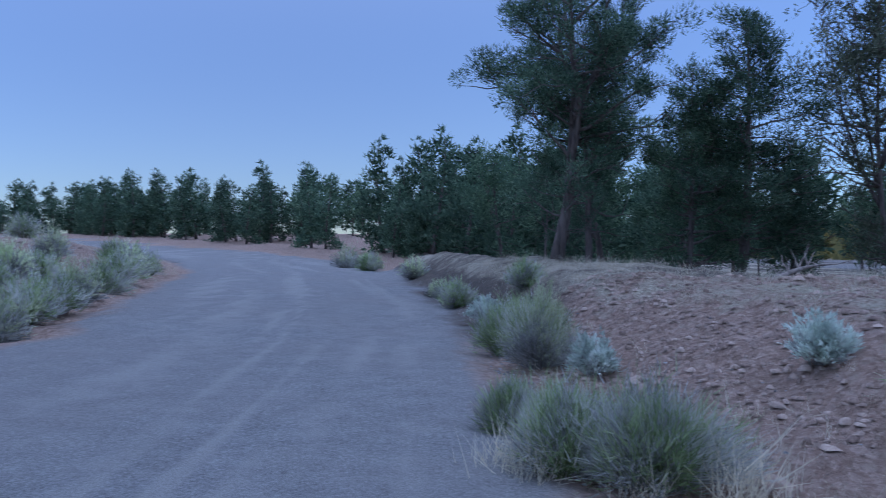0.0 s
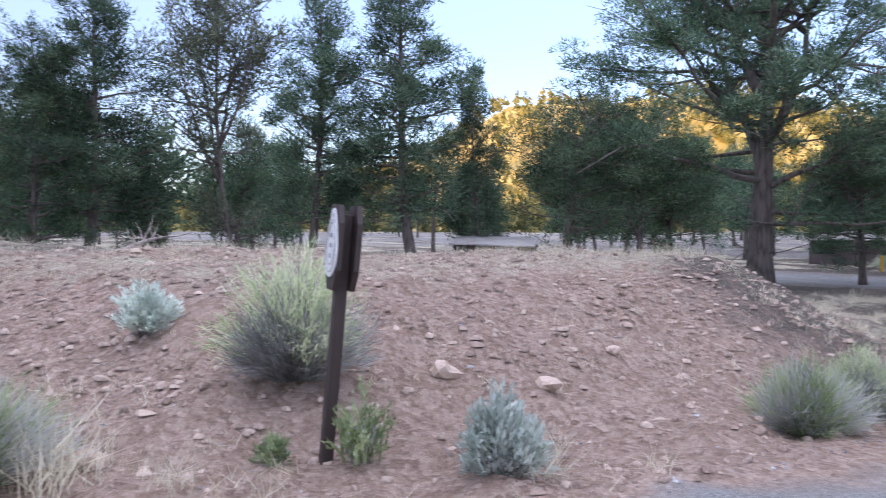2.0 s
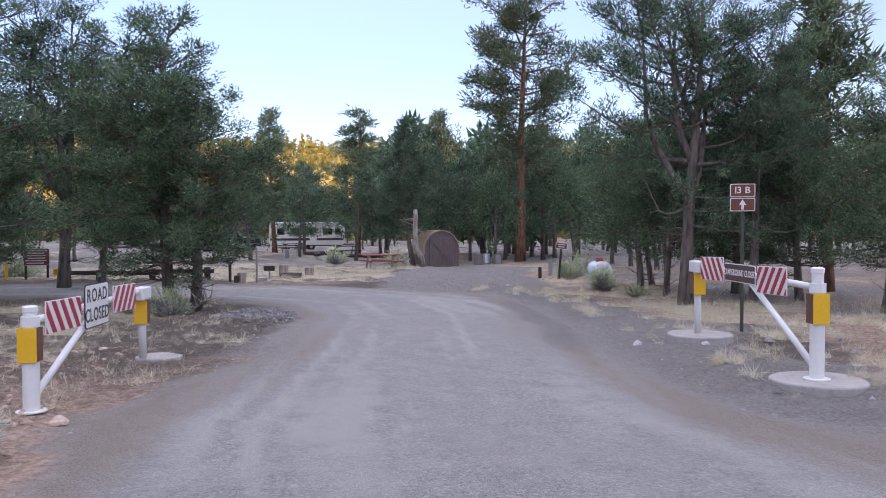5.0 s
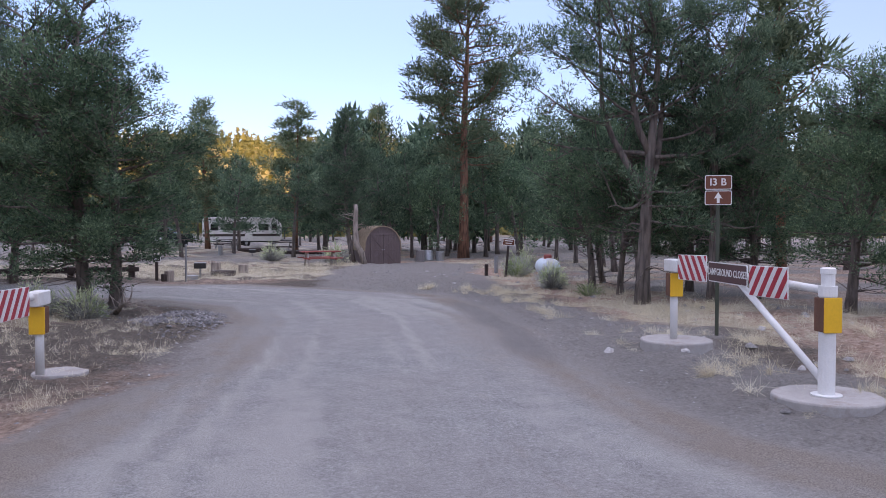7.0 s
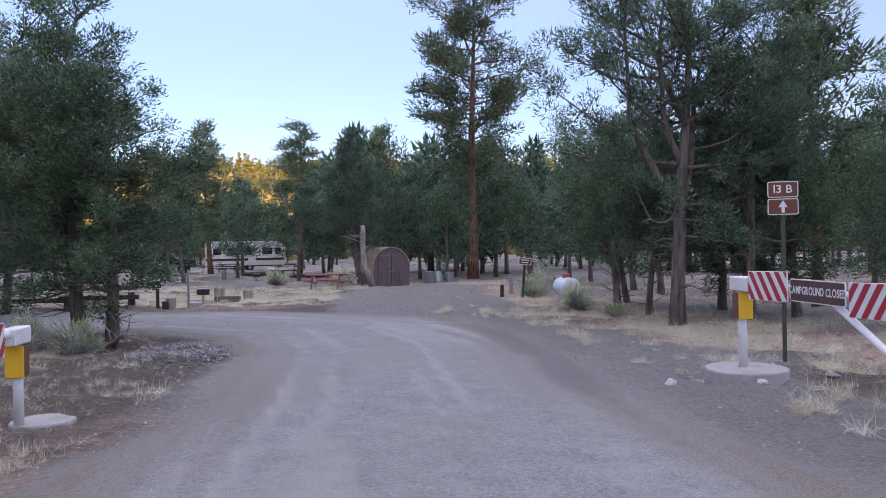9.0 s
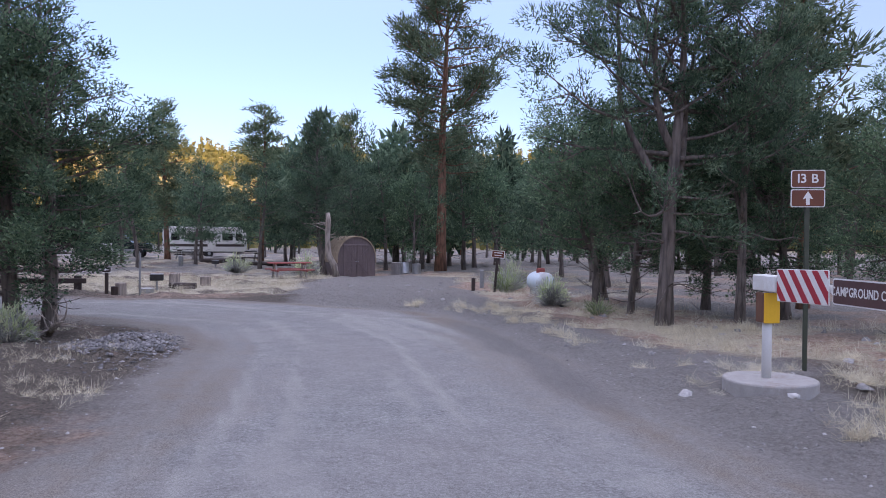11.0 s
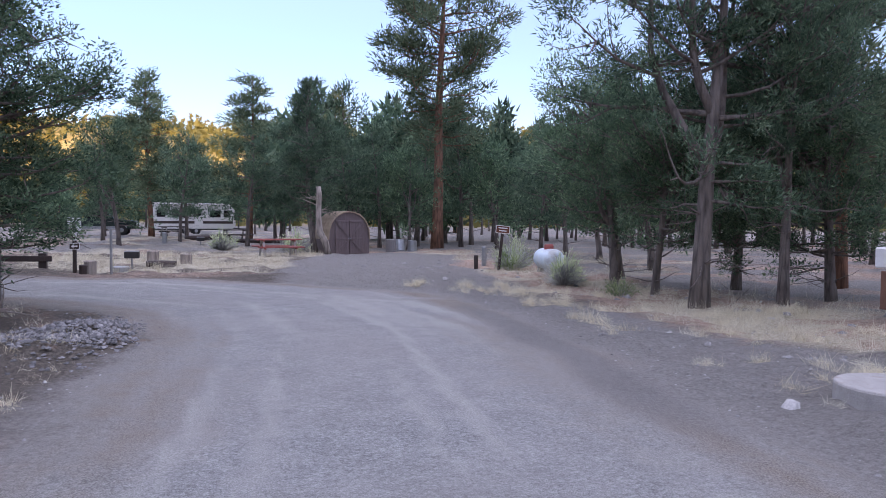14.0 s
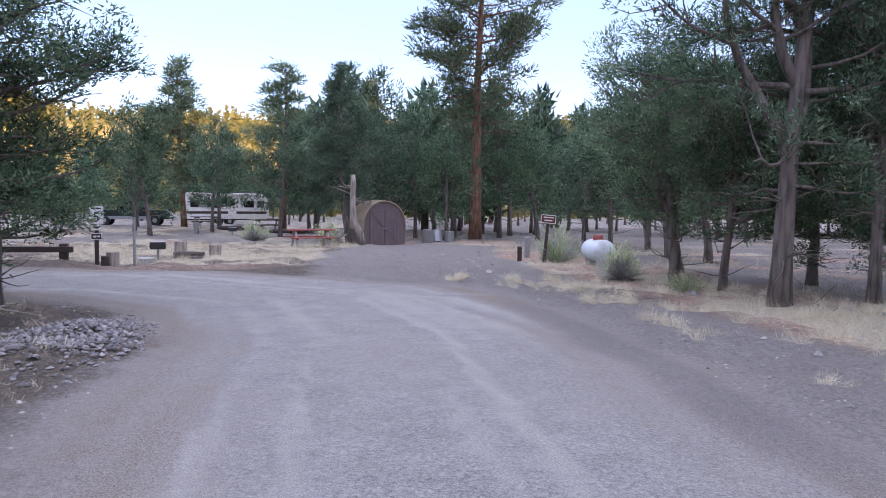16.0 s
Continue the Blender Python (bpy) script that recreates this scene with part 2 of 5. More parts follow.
SHED_PAINT = surface("brown_plank_paint", (0.125, 0.09, 0.088), (0.19, 0.145, 0.14), 4, 0.7, 0.4, 50, stretch=(4, 4, 0.6))
BLOCK_WOOD = surface("red_brown_wood_block", (0.10, 0.045, 0.026), (0.19, 0.085, 0.05), 6, 0.75, 0.4, 50, stretch=(5, 5, 1))
SHINGLE = surface("tan_roof_felt", (0.27, 0.20, 0.135), (0.45, 0.35, 0.25), 5, 0.9, 0.5, 40)
TABLE_RED = surface("red_brown_table_paint", (0.26, 0.06, 0.05), (0.40, 0.115, 0.10), 5, 0.7, 0.3, 40, stretch=(0.7, 5, 5))
CONCRETE = surface("concrete", (0.30, 0.285, 0.265), (0.44, 0.42, 0.395), 6, 0.9, 0.4, 70, stain=(0.26, 0.22, 0.19))
STEEL = surface("galvanised_steel", (0.32, 0.33, 0.34), (0.45, 0.46, 0.47), 10, 0.45, 0.1, 60, metal=0.8)
GREEN_STEEL = surface("olive_steel_post", (0.035, 0.045, 0.03), (0.06, 0.07, 0.045), 6, 0.5, 0.1)


def stone_surface(name, dark, light):
    """Loose stones: each has its own tone."""
    m, nd, ln, bs = nodes_of(name)
    g = nd.new("ShaderNodeNewGeometry")
    f = noise_node(nd, ln, 40, 4, g.outputs["Position"])
    col = ramp(nd, ln, g.outputs["Random Per Island"], [(0.0, dark), (0.6, tuple(0.6 * a + 0.4 * b for a, b in zip(dark, light))), (1.0, light)]).outputs[0]
    col = mix(nd, ln, 0.3, col, ramp(nd, ln, f.outputs[0], [(0.35, tuple(c * 0.6 for c in dark)), (0.65, light)]).outputs[0])
    ln.new(col, bs.inputs["Base Color"])
    bs.inputs["Roughness"].default_value = 0.95
    bump(nd, ln, bs, f.outputs[0], 0.5, 0.01)
    return m


DARK_STONE = stone_surface("dark_grey_stone", (0.08, 0.078, 0.078), (0.36, 0.345, 0.34))
GRAVEL_STONE = stone_surface("grey_stone", (0.13, 0.125, 0.12), (0.58, 0.56, 0.54))
ROCK = stone_surface("red_brown_stone", (0.19, 0.13, 0.098), (0.60, 0.47, 0.375))


# ---- mesh helpers ----
class Build:
    """Collects corners and faces of one mesh."""

    def __init__(self):
        self.v, self.f, self.tint = [], [], []

    def add(self, verts, faces):
        n = len(self.v)
        self.v += [tuple(p) for p in verts]
        self.f += [tuple(n + i for i in q) for q in faces]
        return self

    def box(self, c, s, m=None, chamfer=0.0):
        """A box of size s about c; chamfer rounds its edges off."""
        hx, hy, hz = s[0] / 2, s[1] / 2, s[2] / 2
        k = min(chamfer, hx * 0.9, hy * 0.9, hz * 0.9)
        if k <= 0:
            vs = [(x, y, z) for x in (-hx, hx) for y in (-hy, hy) for z in (-hz, hz)]
            fs = [(0, 1, 3, 2), (4, 6, 7, 5), (0, 4, 5, 1), (2, 3, 7, 6), (0, 2, 6, 4), (1, 5, 7, 3)]
        else:
            vs, idx = [], {}
            for sx in (-1, 1):
                for sy in (-1, 1):
                    for sz in (-1, 1):
                        for a in range(3):
                            d = [hx - k, hy - k, hz - k]
                            d[a] += k
                            idx[(sx, sy, sz, a)] = len(vs)
                            vs.append((sx * d[0], sy * d[1], sz * d[2]))
            fs = []
            for a in range(3):
                b, c2 = (a + 1) % 3, (a + 2) % 3
                for sg in (-1, 1):
                    q = []
                    for u, w in ((-1, -1), (1, -1), (1, 1), (-1, 1)):
                        key = [0, 0, 0]
                        key[a], key[b], key[c2] = sg, u, w
                        q.append(idx[(*key, a)])
                    fs.append(tuple(q if sg > 0 else q[::-1]))
                for u in (-1, 1):
                    for w in (-1, 1):
                        k0, k1 = [0, 0, 0], [0, 0, 0]
                        k0[a], k1[a] = -1, 1
                        k0[b] = k1[b] = u
                        k0[c2] = k1[c2] = w
                        q = [idx[(*k0, b)], idx[(*k1, b)], idx[(*k1, c2)], idx[(*k0, c2)]]
                        fs.append(tuple(q if u * w < 0 else q[::-1]))
            for sx in (-1, 1):
                for sy in (-1, 1):
                    for sz in (-1, 1):
                        q = [idx[(sx, sy, sz, a)] for a in range(3)]
                        fs.append(tuple(q if sx * sy * sz > 0 else q[::-1]))
        pts = [Vector(p) for p in vs]
        if m is not None:
            pts = [m.to_3x3() @ p for p in pts]
        return self.add([p + Vector(c) for p in pts], fs)

    def tube(self, pts, radii, n=8, caps=True):
        """A tube along pts with a radius at each."""
        pts = [Vector(p) for p in pts]
        base = len(self.v)
        for i, p in enumerate(pts):
            d = (pts[min(i + 1, len(pts) - 1)] - pts[max(i - 1, 0)]).normalized()
            a = d.orthogonal() if abs(d.z) < 0.95 else Vector((1, 0, 0)) - d * d.x
            a.normalize()
            b = d.cross(a)
            for k in range(n):
                w = 2 * math.pi * k / n
                self.v.append(tuple(p + (a * math.cos(w) + b * math.sin(w)) * radii[i]))
        for i in range(len(pts) - 1):
            for k in range(n):
                a0, a1 = base + i * n + k, base + i * n + (k + 1) % n
                self.f.append((a0, a1, a1 + n, a0 + n))
        if caps:
            self.f.append(tuple(base + k for k in range(n))[::-1])
            self.f.append(tuple(base + (len(pts) - 1) * n + k for k in range(n)))
        return self

    def lathe(self, profile, n=20, c=(0, 0, 0)):
        """Turned about z: profile of (radius, height)."""
        base = len(self.v)
        for r, z in profile:
            for k in range(n):
                w = 2 * math.pi * k / n
                self.v.append((c[0] + r * math.cos(w), c[1] + r * math.sin(w), c[2] + z))
        for i in range(len(profile) - 1):
            for k in range(n):
                a0, a1 = base + i * n + k, base + i * n + (k + 1) % n
                self.f.append((a0, a1, a1 + n, a0 + n))
        self.f.append(tuple(base + k for k in range(n))[::-1])
        self.f.append(tuple(base + (len(profile) - 1) * n + k for k in range(n)))
        return self

    def plate(self, outline, y0, y1):
        """An outline of (x, z) given thickness from y0 to y1."""
        n = len(outline)
        vs = [(x, y0, z) for x, z in outline] + [(x, y1, z) for x, z in outline]
        fs = [tuple(range(n)), tuple(range(n, 2 * n))[::-1]] + [(i, n + i, n + (i + 1) % n, (i + 1) % n) for i in range(n)]
        return self.add(vs, fs)

    def mesh(self, name, mat, smooth=False):
        me = bpy.data.meshes.new(name)
        me.from_pydata(self.v, [], self.f)
        me.materials.append(mat)
        bm = bmesh.new()
        bm.from_mesh(me)
        bmesh.ops.recalc_face_normals(bm, faces=bm.faces)
        bm.to_mesh(me)
        bm.free()
        if smooth:
            me.shade_smooth()
        return me


def part(name, b, mat, parent, label="", smooth=False, m=None):
    ob = new(name, b.mesh(name, mat, smooth) if isinstance(b, Build) else b)
    ob.parent = parent
    if m is not None:
        ob.matrix_basis = m
    if label:
        tagged(ob, label)
    return ob


def thing(name, label, category, m, group=""):
    ob = new(name)
    ob.empty_display_size = 0.2
    ob.matrix_basis = m
    return tagged(ob, label, category, group)


def tri_mesh(name, verts, tris, mat, tint=None):
    """A mesh from numpy arrays of corners and triangles."""
    me = bpy.data.meshes.new(name)
    nv, nt = len(verts), len(tris)
    me.vertices.add(nv), me.loops.add(nt * 3), me.polygons.add(nt)
    me.vertices.foreach_set("co", np.asarray(verts, np.float32).ravel())
    me.loops.foreach_set("vertex_index", np.asarray(tris, np.int32).ravel())
    me.polygons.foreach_set("loop_start", np.arange(0, nt * 3, 3, dtype=np.int32))
    me.update(calc_edges=True)
    if tint is not None:
        at = me.attributes.new("tint", "FLOAT", "POINT")
        at.data.foreach_set("value", np.asarray(tint, np.float32))
    me.materials.append(mat)
    return me


def lettering(text, size, mat, parent, m, name="letter", squeeze=1.0):
    """Raised letters, each a part of its own, centred on m."""
    made, x = [], 0.0
    for ch in text:
        if ch == " ":
            x += size * 0.32 * squeeze
            continue
        cu = bpy.data.curves.new("letters", "FONT")
        cu.body, cu.size, cu.align_y, cu.extrude, cu.offset = ch, size, "CENTER", 0.002, size * 0.014
        tmp = bpy.data.objects.new("letters", cu)
        scene.collection.objects.link(tmp)
        me = bpy.data.meshes.new_from_object(tmp.evaluated_get(bpy.context.evaluated_depsgraph_get()))
        bpy.data.objects.remove(tmp)
        me.materials.clear(), me.materials.append(mat)
        xs = [v.co.x for v in me.vertices]
        me.transform(Matrix.Translation((x - min(xs) * squeeze, 0, 0)) @ Matrix.Diagonal((squeeze, 1, 1, 1)))
        x += (max(xs) - min(xs)) * squeeze + size * 0.11 * squeeze
        made.append(me)
    for me in made:
        me.transform(Matrix.Translation((-(x - size * 0.11 * squeeze) / 2, 0, 0)))
        part(name, me, mat, parent, m=m)


# ---- the ground ----
def step(x):
    x = np.clip(x, 0, 1)
    return x * x * (3 - 2 * x)


LATTICE = np.random.default_rng(5).random((257, 257))


def vnoise(x, y, size):
    """Smooth noise between -1 and 1 with features of that size."""
    x, y = np.asarray(x) / size + 1000.3, np.asarray(y) / size + 1000.7
    i, j = np.floor(x).astype(int), np.floor(y).astype(int)
    u, v = step(x - i), step(y - j)
    g = lambda a, b: LATTICE[a % 257, b % 257]
    return 2 * ((g(i, j) * (1 - u) + g(i + 1, j) * u) * (1 - v) + (g(i, j + 1) * (1 - u) + g(i + 1, j + 1) * u) * v) - 1


def to_line(x, y, line, along=False):
    """The distance to a line of corners (x, y, half width), and the offset from its middle over the half width."""
    best = np.full(np.shape(x), 1e9)
    off = np.zeros(np.shape(x))
    run, gone = np.zeros(np.shape(x)), 0.0
    for (ax, ay, aw), (bx, by, bw) in zip(line, line[1:]):
        dx, dy = bx - ax, by - ay
        t = np.clip(((x - ax) * dx + (y - ay) * dy) / (dx * dx + dy * dy), 0, 1)
        d = np.hypot(x - ax - t * dx, y - ay - t * dy) - (aw + t * (bw - aw))
        side = ((x - ax) * dy - (y - ay) * dx) / math.hypot(dx, dy)
        near = d < best
        best, off = np.where(near, d, best), np.where(near, side, off)
        run = np.where(near, gone + t * math.hypot(dx, dy), run)
        gone += math.hypot(dx, dy)
    return (best, off, run) if along else (best, off)


def inside(x, y, poly):
    r = np.zeros(np.shape(x), bool)
    for (ax, ay), (bx, by) in zip(poly, poly[1:] + poly[:1]):
        cross = (ay > y) != (by > y)
        r ^= cross & (x < (bx - ax) * (y - ay) / (by - ay + 1e-12) + ax)
    return r


MAIN_ROAD = [(-9, -60, 5), (-5, -20, 5), (-2.6, 0, 3.6), (-2.75, 12, 3.1), (-3.4, 18, 3.5), (-5.8, 32, 3.8), (-10.3, 45, 4.5), (-18, 58, 4.6), (-31, 74, 4.8), (-52, 97, 5), (-85, 122, 5), (-140, 150, 5)]
CAMP_ROAD = [(-3, -3.5, 4.5), (3, -1.4, 3.9), (9, -0.9, 2.9), (14, -1.6, 2.4), (19, -2.1, 2.6), (23.5, -1.6, 3.2), (27.0, 1.6, 3.0), (28.3, 7, 2.7), (28.4, 14, 2.6), (27, 25, 2.6), (24, 45, 2.6)]
YARD = [(9, -2.5, 4.2), (14, -2.6, 4.0), (20, -3.6, 3.6), (25, -4.2, 3.0), (31, -5, 3.2), (38, -6.0, 3.0), (44, -7.8, 2.8)]
MOUND = [(-3.0, 34), (-0.6, 24), (0.3, 15), (0.9, 8), (1.6, 5.0), (3.6, 3.7), (9, 3.0), (11.6, 3.3), (17.5, 5.6), (17, 12), (11, 16), (6, 20), (3, 28), (0, 36)]
LEFT_BANK = [(-6.4, 3), (-6.1, 12), (-7.1, 17), (-8.0, 21), (-10.2, 32), (-15.6, 45), (-24, 58), (-37, 74), (-60, 92), (-70, 60), (-60, 3)]


def height(x, y):
    """The ground's height."""
    x, y = np.asarray(x, float), np.asarray(y, float)
    east = np.interp(x, [-60, -12, 0, 8.5, 14.5, 19, 25, 31, 48, 80, 150, 300], [0.35, 0.25, 0, -0.37, -0.44, -0.51, -0.575, -0.6, -0.85, -1.2, -2, -2])
    north = np.interp(y, [-80, 0, 8, 45, 70, 95, 115, 160, 300], [-0.6, 0, 0.02, 0.62, 1.3, 2.4, 3.25, 4.2, 4.5])
    z = east + north * (1 - step((x - 2) / 14)) * step((y + 4) / 8 + (x < 0))
    md = np.where(inside(x, y, MOUND), -to_line(x, y, [(*p, 0) for p in MOUND + MOUND[:1]])[0], 0)
    top = np.interp(x, [-3, 0, 4, 8, 11, 13, 17], [0.7, 1.0, 1.16, 1.22, 1.28, 1.28, 0.5])
    z = z + top * step(-md / (4.2 - 1.0 * step((x - 9) / 3) - 1.9 * step((y - 8) / 5) * step((6 - x) / 4))) * (1 + 0.05 * vnoise(x, y, 2.3))
    z = z + 0.07 * step((-y - 4.0) / 1.2) * step((x - 6) / 2) * step((17 - x) / 3)
    lb = np.where(inside(x, y, LEFT_BANK), to_line(x, y, [(*p, 0) for p in LEFT_BANK + LEFT_BANK[:1]])[0], 0)
    z = z + 1.2 * step(lb / 6) + np.where(lb > 0, 0.12 * vnoise(x, y, 1.3), 0)
    rough = step(np.minimum(to_line(x, y, MAIN_ROAD)[0], to_line(x, y, CAMP_ROAD)[0]) / 1.5 + 0.25)
    z = z + rough * (0.06 * vnoise(x, y, 1.1) + 0.05 * vnoise(x, y, 0.45) + 0.045 * vnoise(x, y, 0.24)) + 0.012 * vnoise(x, y, 0.7)
    z = z - 0.12 * step((-y - 6) / 3) * step((x - 16) / 4) * step((45 - x) / 10)
    z = z + 0.4 * step((x - 45) / 20) * step((y + 6) / 8) + 0.12 * step((y - 2.8) / 1.2) * step((x - 29) / 3) * step((45 - x) / 8)
    # the hill in the east, and the ridge in the west that keeps the low sun off the place
    r, az = np.hypot(x, y), np.degrees(np.arctan2(x, y))
    rise = np.interp(az, [-40, 5, 27, 40, 46, 50, 62, 80, 95, 110, 140, 165], [0, 4, 10, 34, 70, 76, 70, 48, 45, 46, 30, 0])
    z = z + rise * step((r - 310) / 190) * (1 + 0.10 * vnoise(x, y, 70) + 0.06 * vnoise(x, y, 28))
    west = np.interp(az % 360, [195, 215, 235, 285, 300, 318], [0, 44, 76, 76, 52, 0])
    z = z + west * step((r - 230) / 170)
    return z


def hz(x, y):
    return float(height(np.array([x]), np.array([y]))[0])


def spacing(parts):
    out = []
    for a, b, s in parts:
        out += list(np.arange(a, b - s * 0.01, s))
    return np.array(out + [parts[-1][1]])


def grow(a, b, first, k=1.13):
    out, s, p = [a], first, a
    while p < b:
        p, s = p + s, s * k
        out.append(min(p, b))
    return out


def ground_mesh():
    gx = np.array(sorted(set([-x for x in grow(14, 1200, 0.6)] + grow(62, 1200, 0.7) + list(spacing([(-14, -3, 0.35), (-3, 19, 0.13), (19, 36, 0.25), (36, 62, 0.6)])))))
    gy = np.array(sorted(set([-y for y in grow(13, 1200, 0.5)] + grow(34, 1200, 0.7) + list(spacing([(-13, -7, 0.3), (-7, 13, 0.14), (13, 34, 0.4)])))))
    X, Y = np.meshgrid(gx, gy, indexing="ij")
    Z = height(X, Y)
    nx, ny = len(gx), len(gy)
    idx = np.arange(nx * ny).reshape(nx, ny)
    quads = np.stack([idx[:-1, :-1], idx[1:, :-1], idx[1:, 1:], idx[:-1, 1:]], -1).reshape(-1, 4)
    return X, Y, Z, quads


def covers(x, y):
    """What covers the ground: gravel, worn tracks, litter under the trees, straw, far hills."""
    wob = 0.35 * vnoise(x, y, 1.7) + 0.15 * vnoise(x, y, 0.5)
    d1, o1, s1 = to_line(x, y, MAIN_ROAD, True)
    d2, o2, s2 = to_line(x, y, CAMP_ROAD, True)
    gravel = np.clip(0.5 - (np.minimum(d1, d2) + wob) / 1.2, 0, 1)
    d3 = to_line(x, y, YARD)[0]
    yard = np.clip(0.5 - (d3 + 1.5 * wob) / 1.6, 0, 1)
    yard = np.maximum(yard, step((-y - 9.5) / 3) * step((x - 16) / 4) * (0.62 + 0.45 * vnoise(x, y, 1.3)))
    yard = np.maximum(yard, step((x - 46) / 4) * (0.6 + 0.5 * vnoise(x, y, 2.0)))
    streak = lambda o, s: 0.4 * vnoise(o + 40, s * 0.05, 0.42) + 0.6 * vnoise(o - 9, s * 0.03 + 5, 0.19) + 0.22 * vnoise(x, y, 2.6)
    wear = np.where(d2 <= d1, streak(o2, s2), streak(o1, s1))
    wear = np.where(np.minimum(d1, d2) < 0.2, 0.27 + 0.95 * wear, 0) * step((-0.15 - np.minimum(d1, d2)) / 0.9)
    dust = np.where(d2 <= d1, streak(o2 + 71, s2 + 300), streak(o1 + 71, s1 + 300))
    dust = np.clip(0.12 + 0.3 * dust + 0.55 * step((1.7 + np.minimum(d1, d2)) / 1.5) * step((x - 3.5) / 4), 0, 1)
    # a low ridge of darker gravel thrown to the outer side of the bend
    windrow = 0.8 * np.exp(-((d2 + 0.25 + 0.3 * wob) / 0.42) ** 2) * step((x - 11) / 4) * step((25 - x) / 5) * (y < -2)
    litter = step((x - 7.4) / 5.5) * (0.72 + 0.3 * vnoise(x, y, 2.0)) * (1 - 0.6 * step((-y - 6) / 2.5)) + np.where((y > 10) & (x > -2), 0.75 * step((y - 10) / 4), 0)
    verge = np.minimum(d1, d2)
    straw = step((verge - 1.0) / 2.5) * step((x - 11) / 6) * (0.42 + 0.5 * vnoise(x, y, 1.5) + 0.25 * vnoise(x, y, 0.5) - 0.3 * step((-y - 11) / 3) * step((40 - x) / 8) + 0.25 * step((x - 30) / 4) * step((y + 3) / 3) * step((7 - y) / 3))
    straw = np.maximum(straw, np.where(inside(x, y, MOUND), 0.5 * step((height(x, y) - 0.55) / 0.4) + 0.18 * vnoise(x, y, 1.2), 0))
    far = step((np.hypot(x, y) - 160) / 160)
    return dict(windrow=windrow, gravel=gravel, yard=yard, dust=dust, wear=np.clip(wear, 0, 1), litter=np.clip(litter, 0, 1), straw=np.clip(straw, 0, 1), far=far)


def sheet(name, X, Y, Z, quads, label, category):
    used = np.unique(quads)
    back = np.full(X.size, -1)
    back[used] = np.arange(len(used))
    xs, ys, zs, q = X.ravel()[used], Y.ravel()[used], Z.ravel()[used], back[quads]
    me = bpy.data.meshes.new(name)
    me.vertices.add(len(xs)), me.loops.add(len(q) * 4), me.polygons.add(len(q))
    me.vertices.foreach_set("co", np.stack([xs, ys, zs], -1).astype(np.float32).ravel())
    me.loops.foreach_set("vertex_index", q.astype(np.int32).ravel())
    me.polygons.foreach_set("loop_start", np.arange(0, len(q) * 4, 4, dtype=np.int32))
    me.update(calc_edges=True)
    for key, val in covers(xs, ys).items():
        me.attributes.new(key, "FLOAT", "POINT").data.foreach_set("value", val.astype(np.float32))
    me.materials.append(GROUND)
    me.shade_smooth()
    return tagged(new(name, me), label, category, kind="structure")


GX, GY, GZ, GQ = ground_mesh()
sheet("ground", GX, GY, GZ, GQ, "reddish brown bare soil with stones, straw and needle litter", "ground")
gravel_here = np.clip(0.5 - np.minimum(to_line(GX, GY, MAIN_ROAD)[0], to_line(GX, GY, CAMP_ROAD)[0]) / 1.2, 0, 1)
lift = GZ - 0.02 + 0.045 * step((gravel_here - 0.15) / 0.45) + 0.012 * vnoise(GX, GY, 0.35) * gravel_here
keep = (gravel_here.ravel()[GQ] > 0.05).all(axis=1) & (np.hypot(GX, GY).ravel()[GQ] < 170).all(axis=1)
sheet("road", GX, GY, lift, GQ[keep], "grey gravel road with pale worn tyre tracks", "road")


# ---- trees ----
def blades(rng, centre, direc, size, count, width, spread, tint):
    """Tufts of flat blades: count blades about each centre, fanned round its direction."""
    n = len(centre)
    c = np.repeat(centre, count, 0)
    d = np.repeat(direc, count, 0) + rng.normal(0, spread, (n * count, 3))
    d /= np.linalg.norm(d, axis=1, keepdims=True) + 1e-9
    s = np.repeat(size, count)[:, None] * rng.uniform(0.6, 1.25, (n * count, 1))
    side = np.cross(d, rng.normal(0, 1, (n * count, 3)))
    side /= np.linalg.norm(side, axis=1, keepdims=True) + 1e-9
    root = c + rng.normal(0, 0.25, c.shape) * s
    w = s * width
    v = np.stack([root - side * w, root + side * w, root + d * s], 1).reshape(-1, 3)
    t = np.repeat(np.clip(np.repeat(tint, count) + rng.normal(0, 0.13, n * count), 0, 1), 3)
    return v, np.arange(n * count * 3).reshape(-1, 3), t


def path3(rng, p, d, length, n, wander, lift):
    pts = [np.array(p, float)]
    d = np.array(d, float)
    for _ in range(n):
        d = d + rng.normal(0, wander, 3) + np.array([0, 0, lift])
        d /= np.linalg.norm(d)
        pts.append(pts[-1] + d * length / n)
    return pts


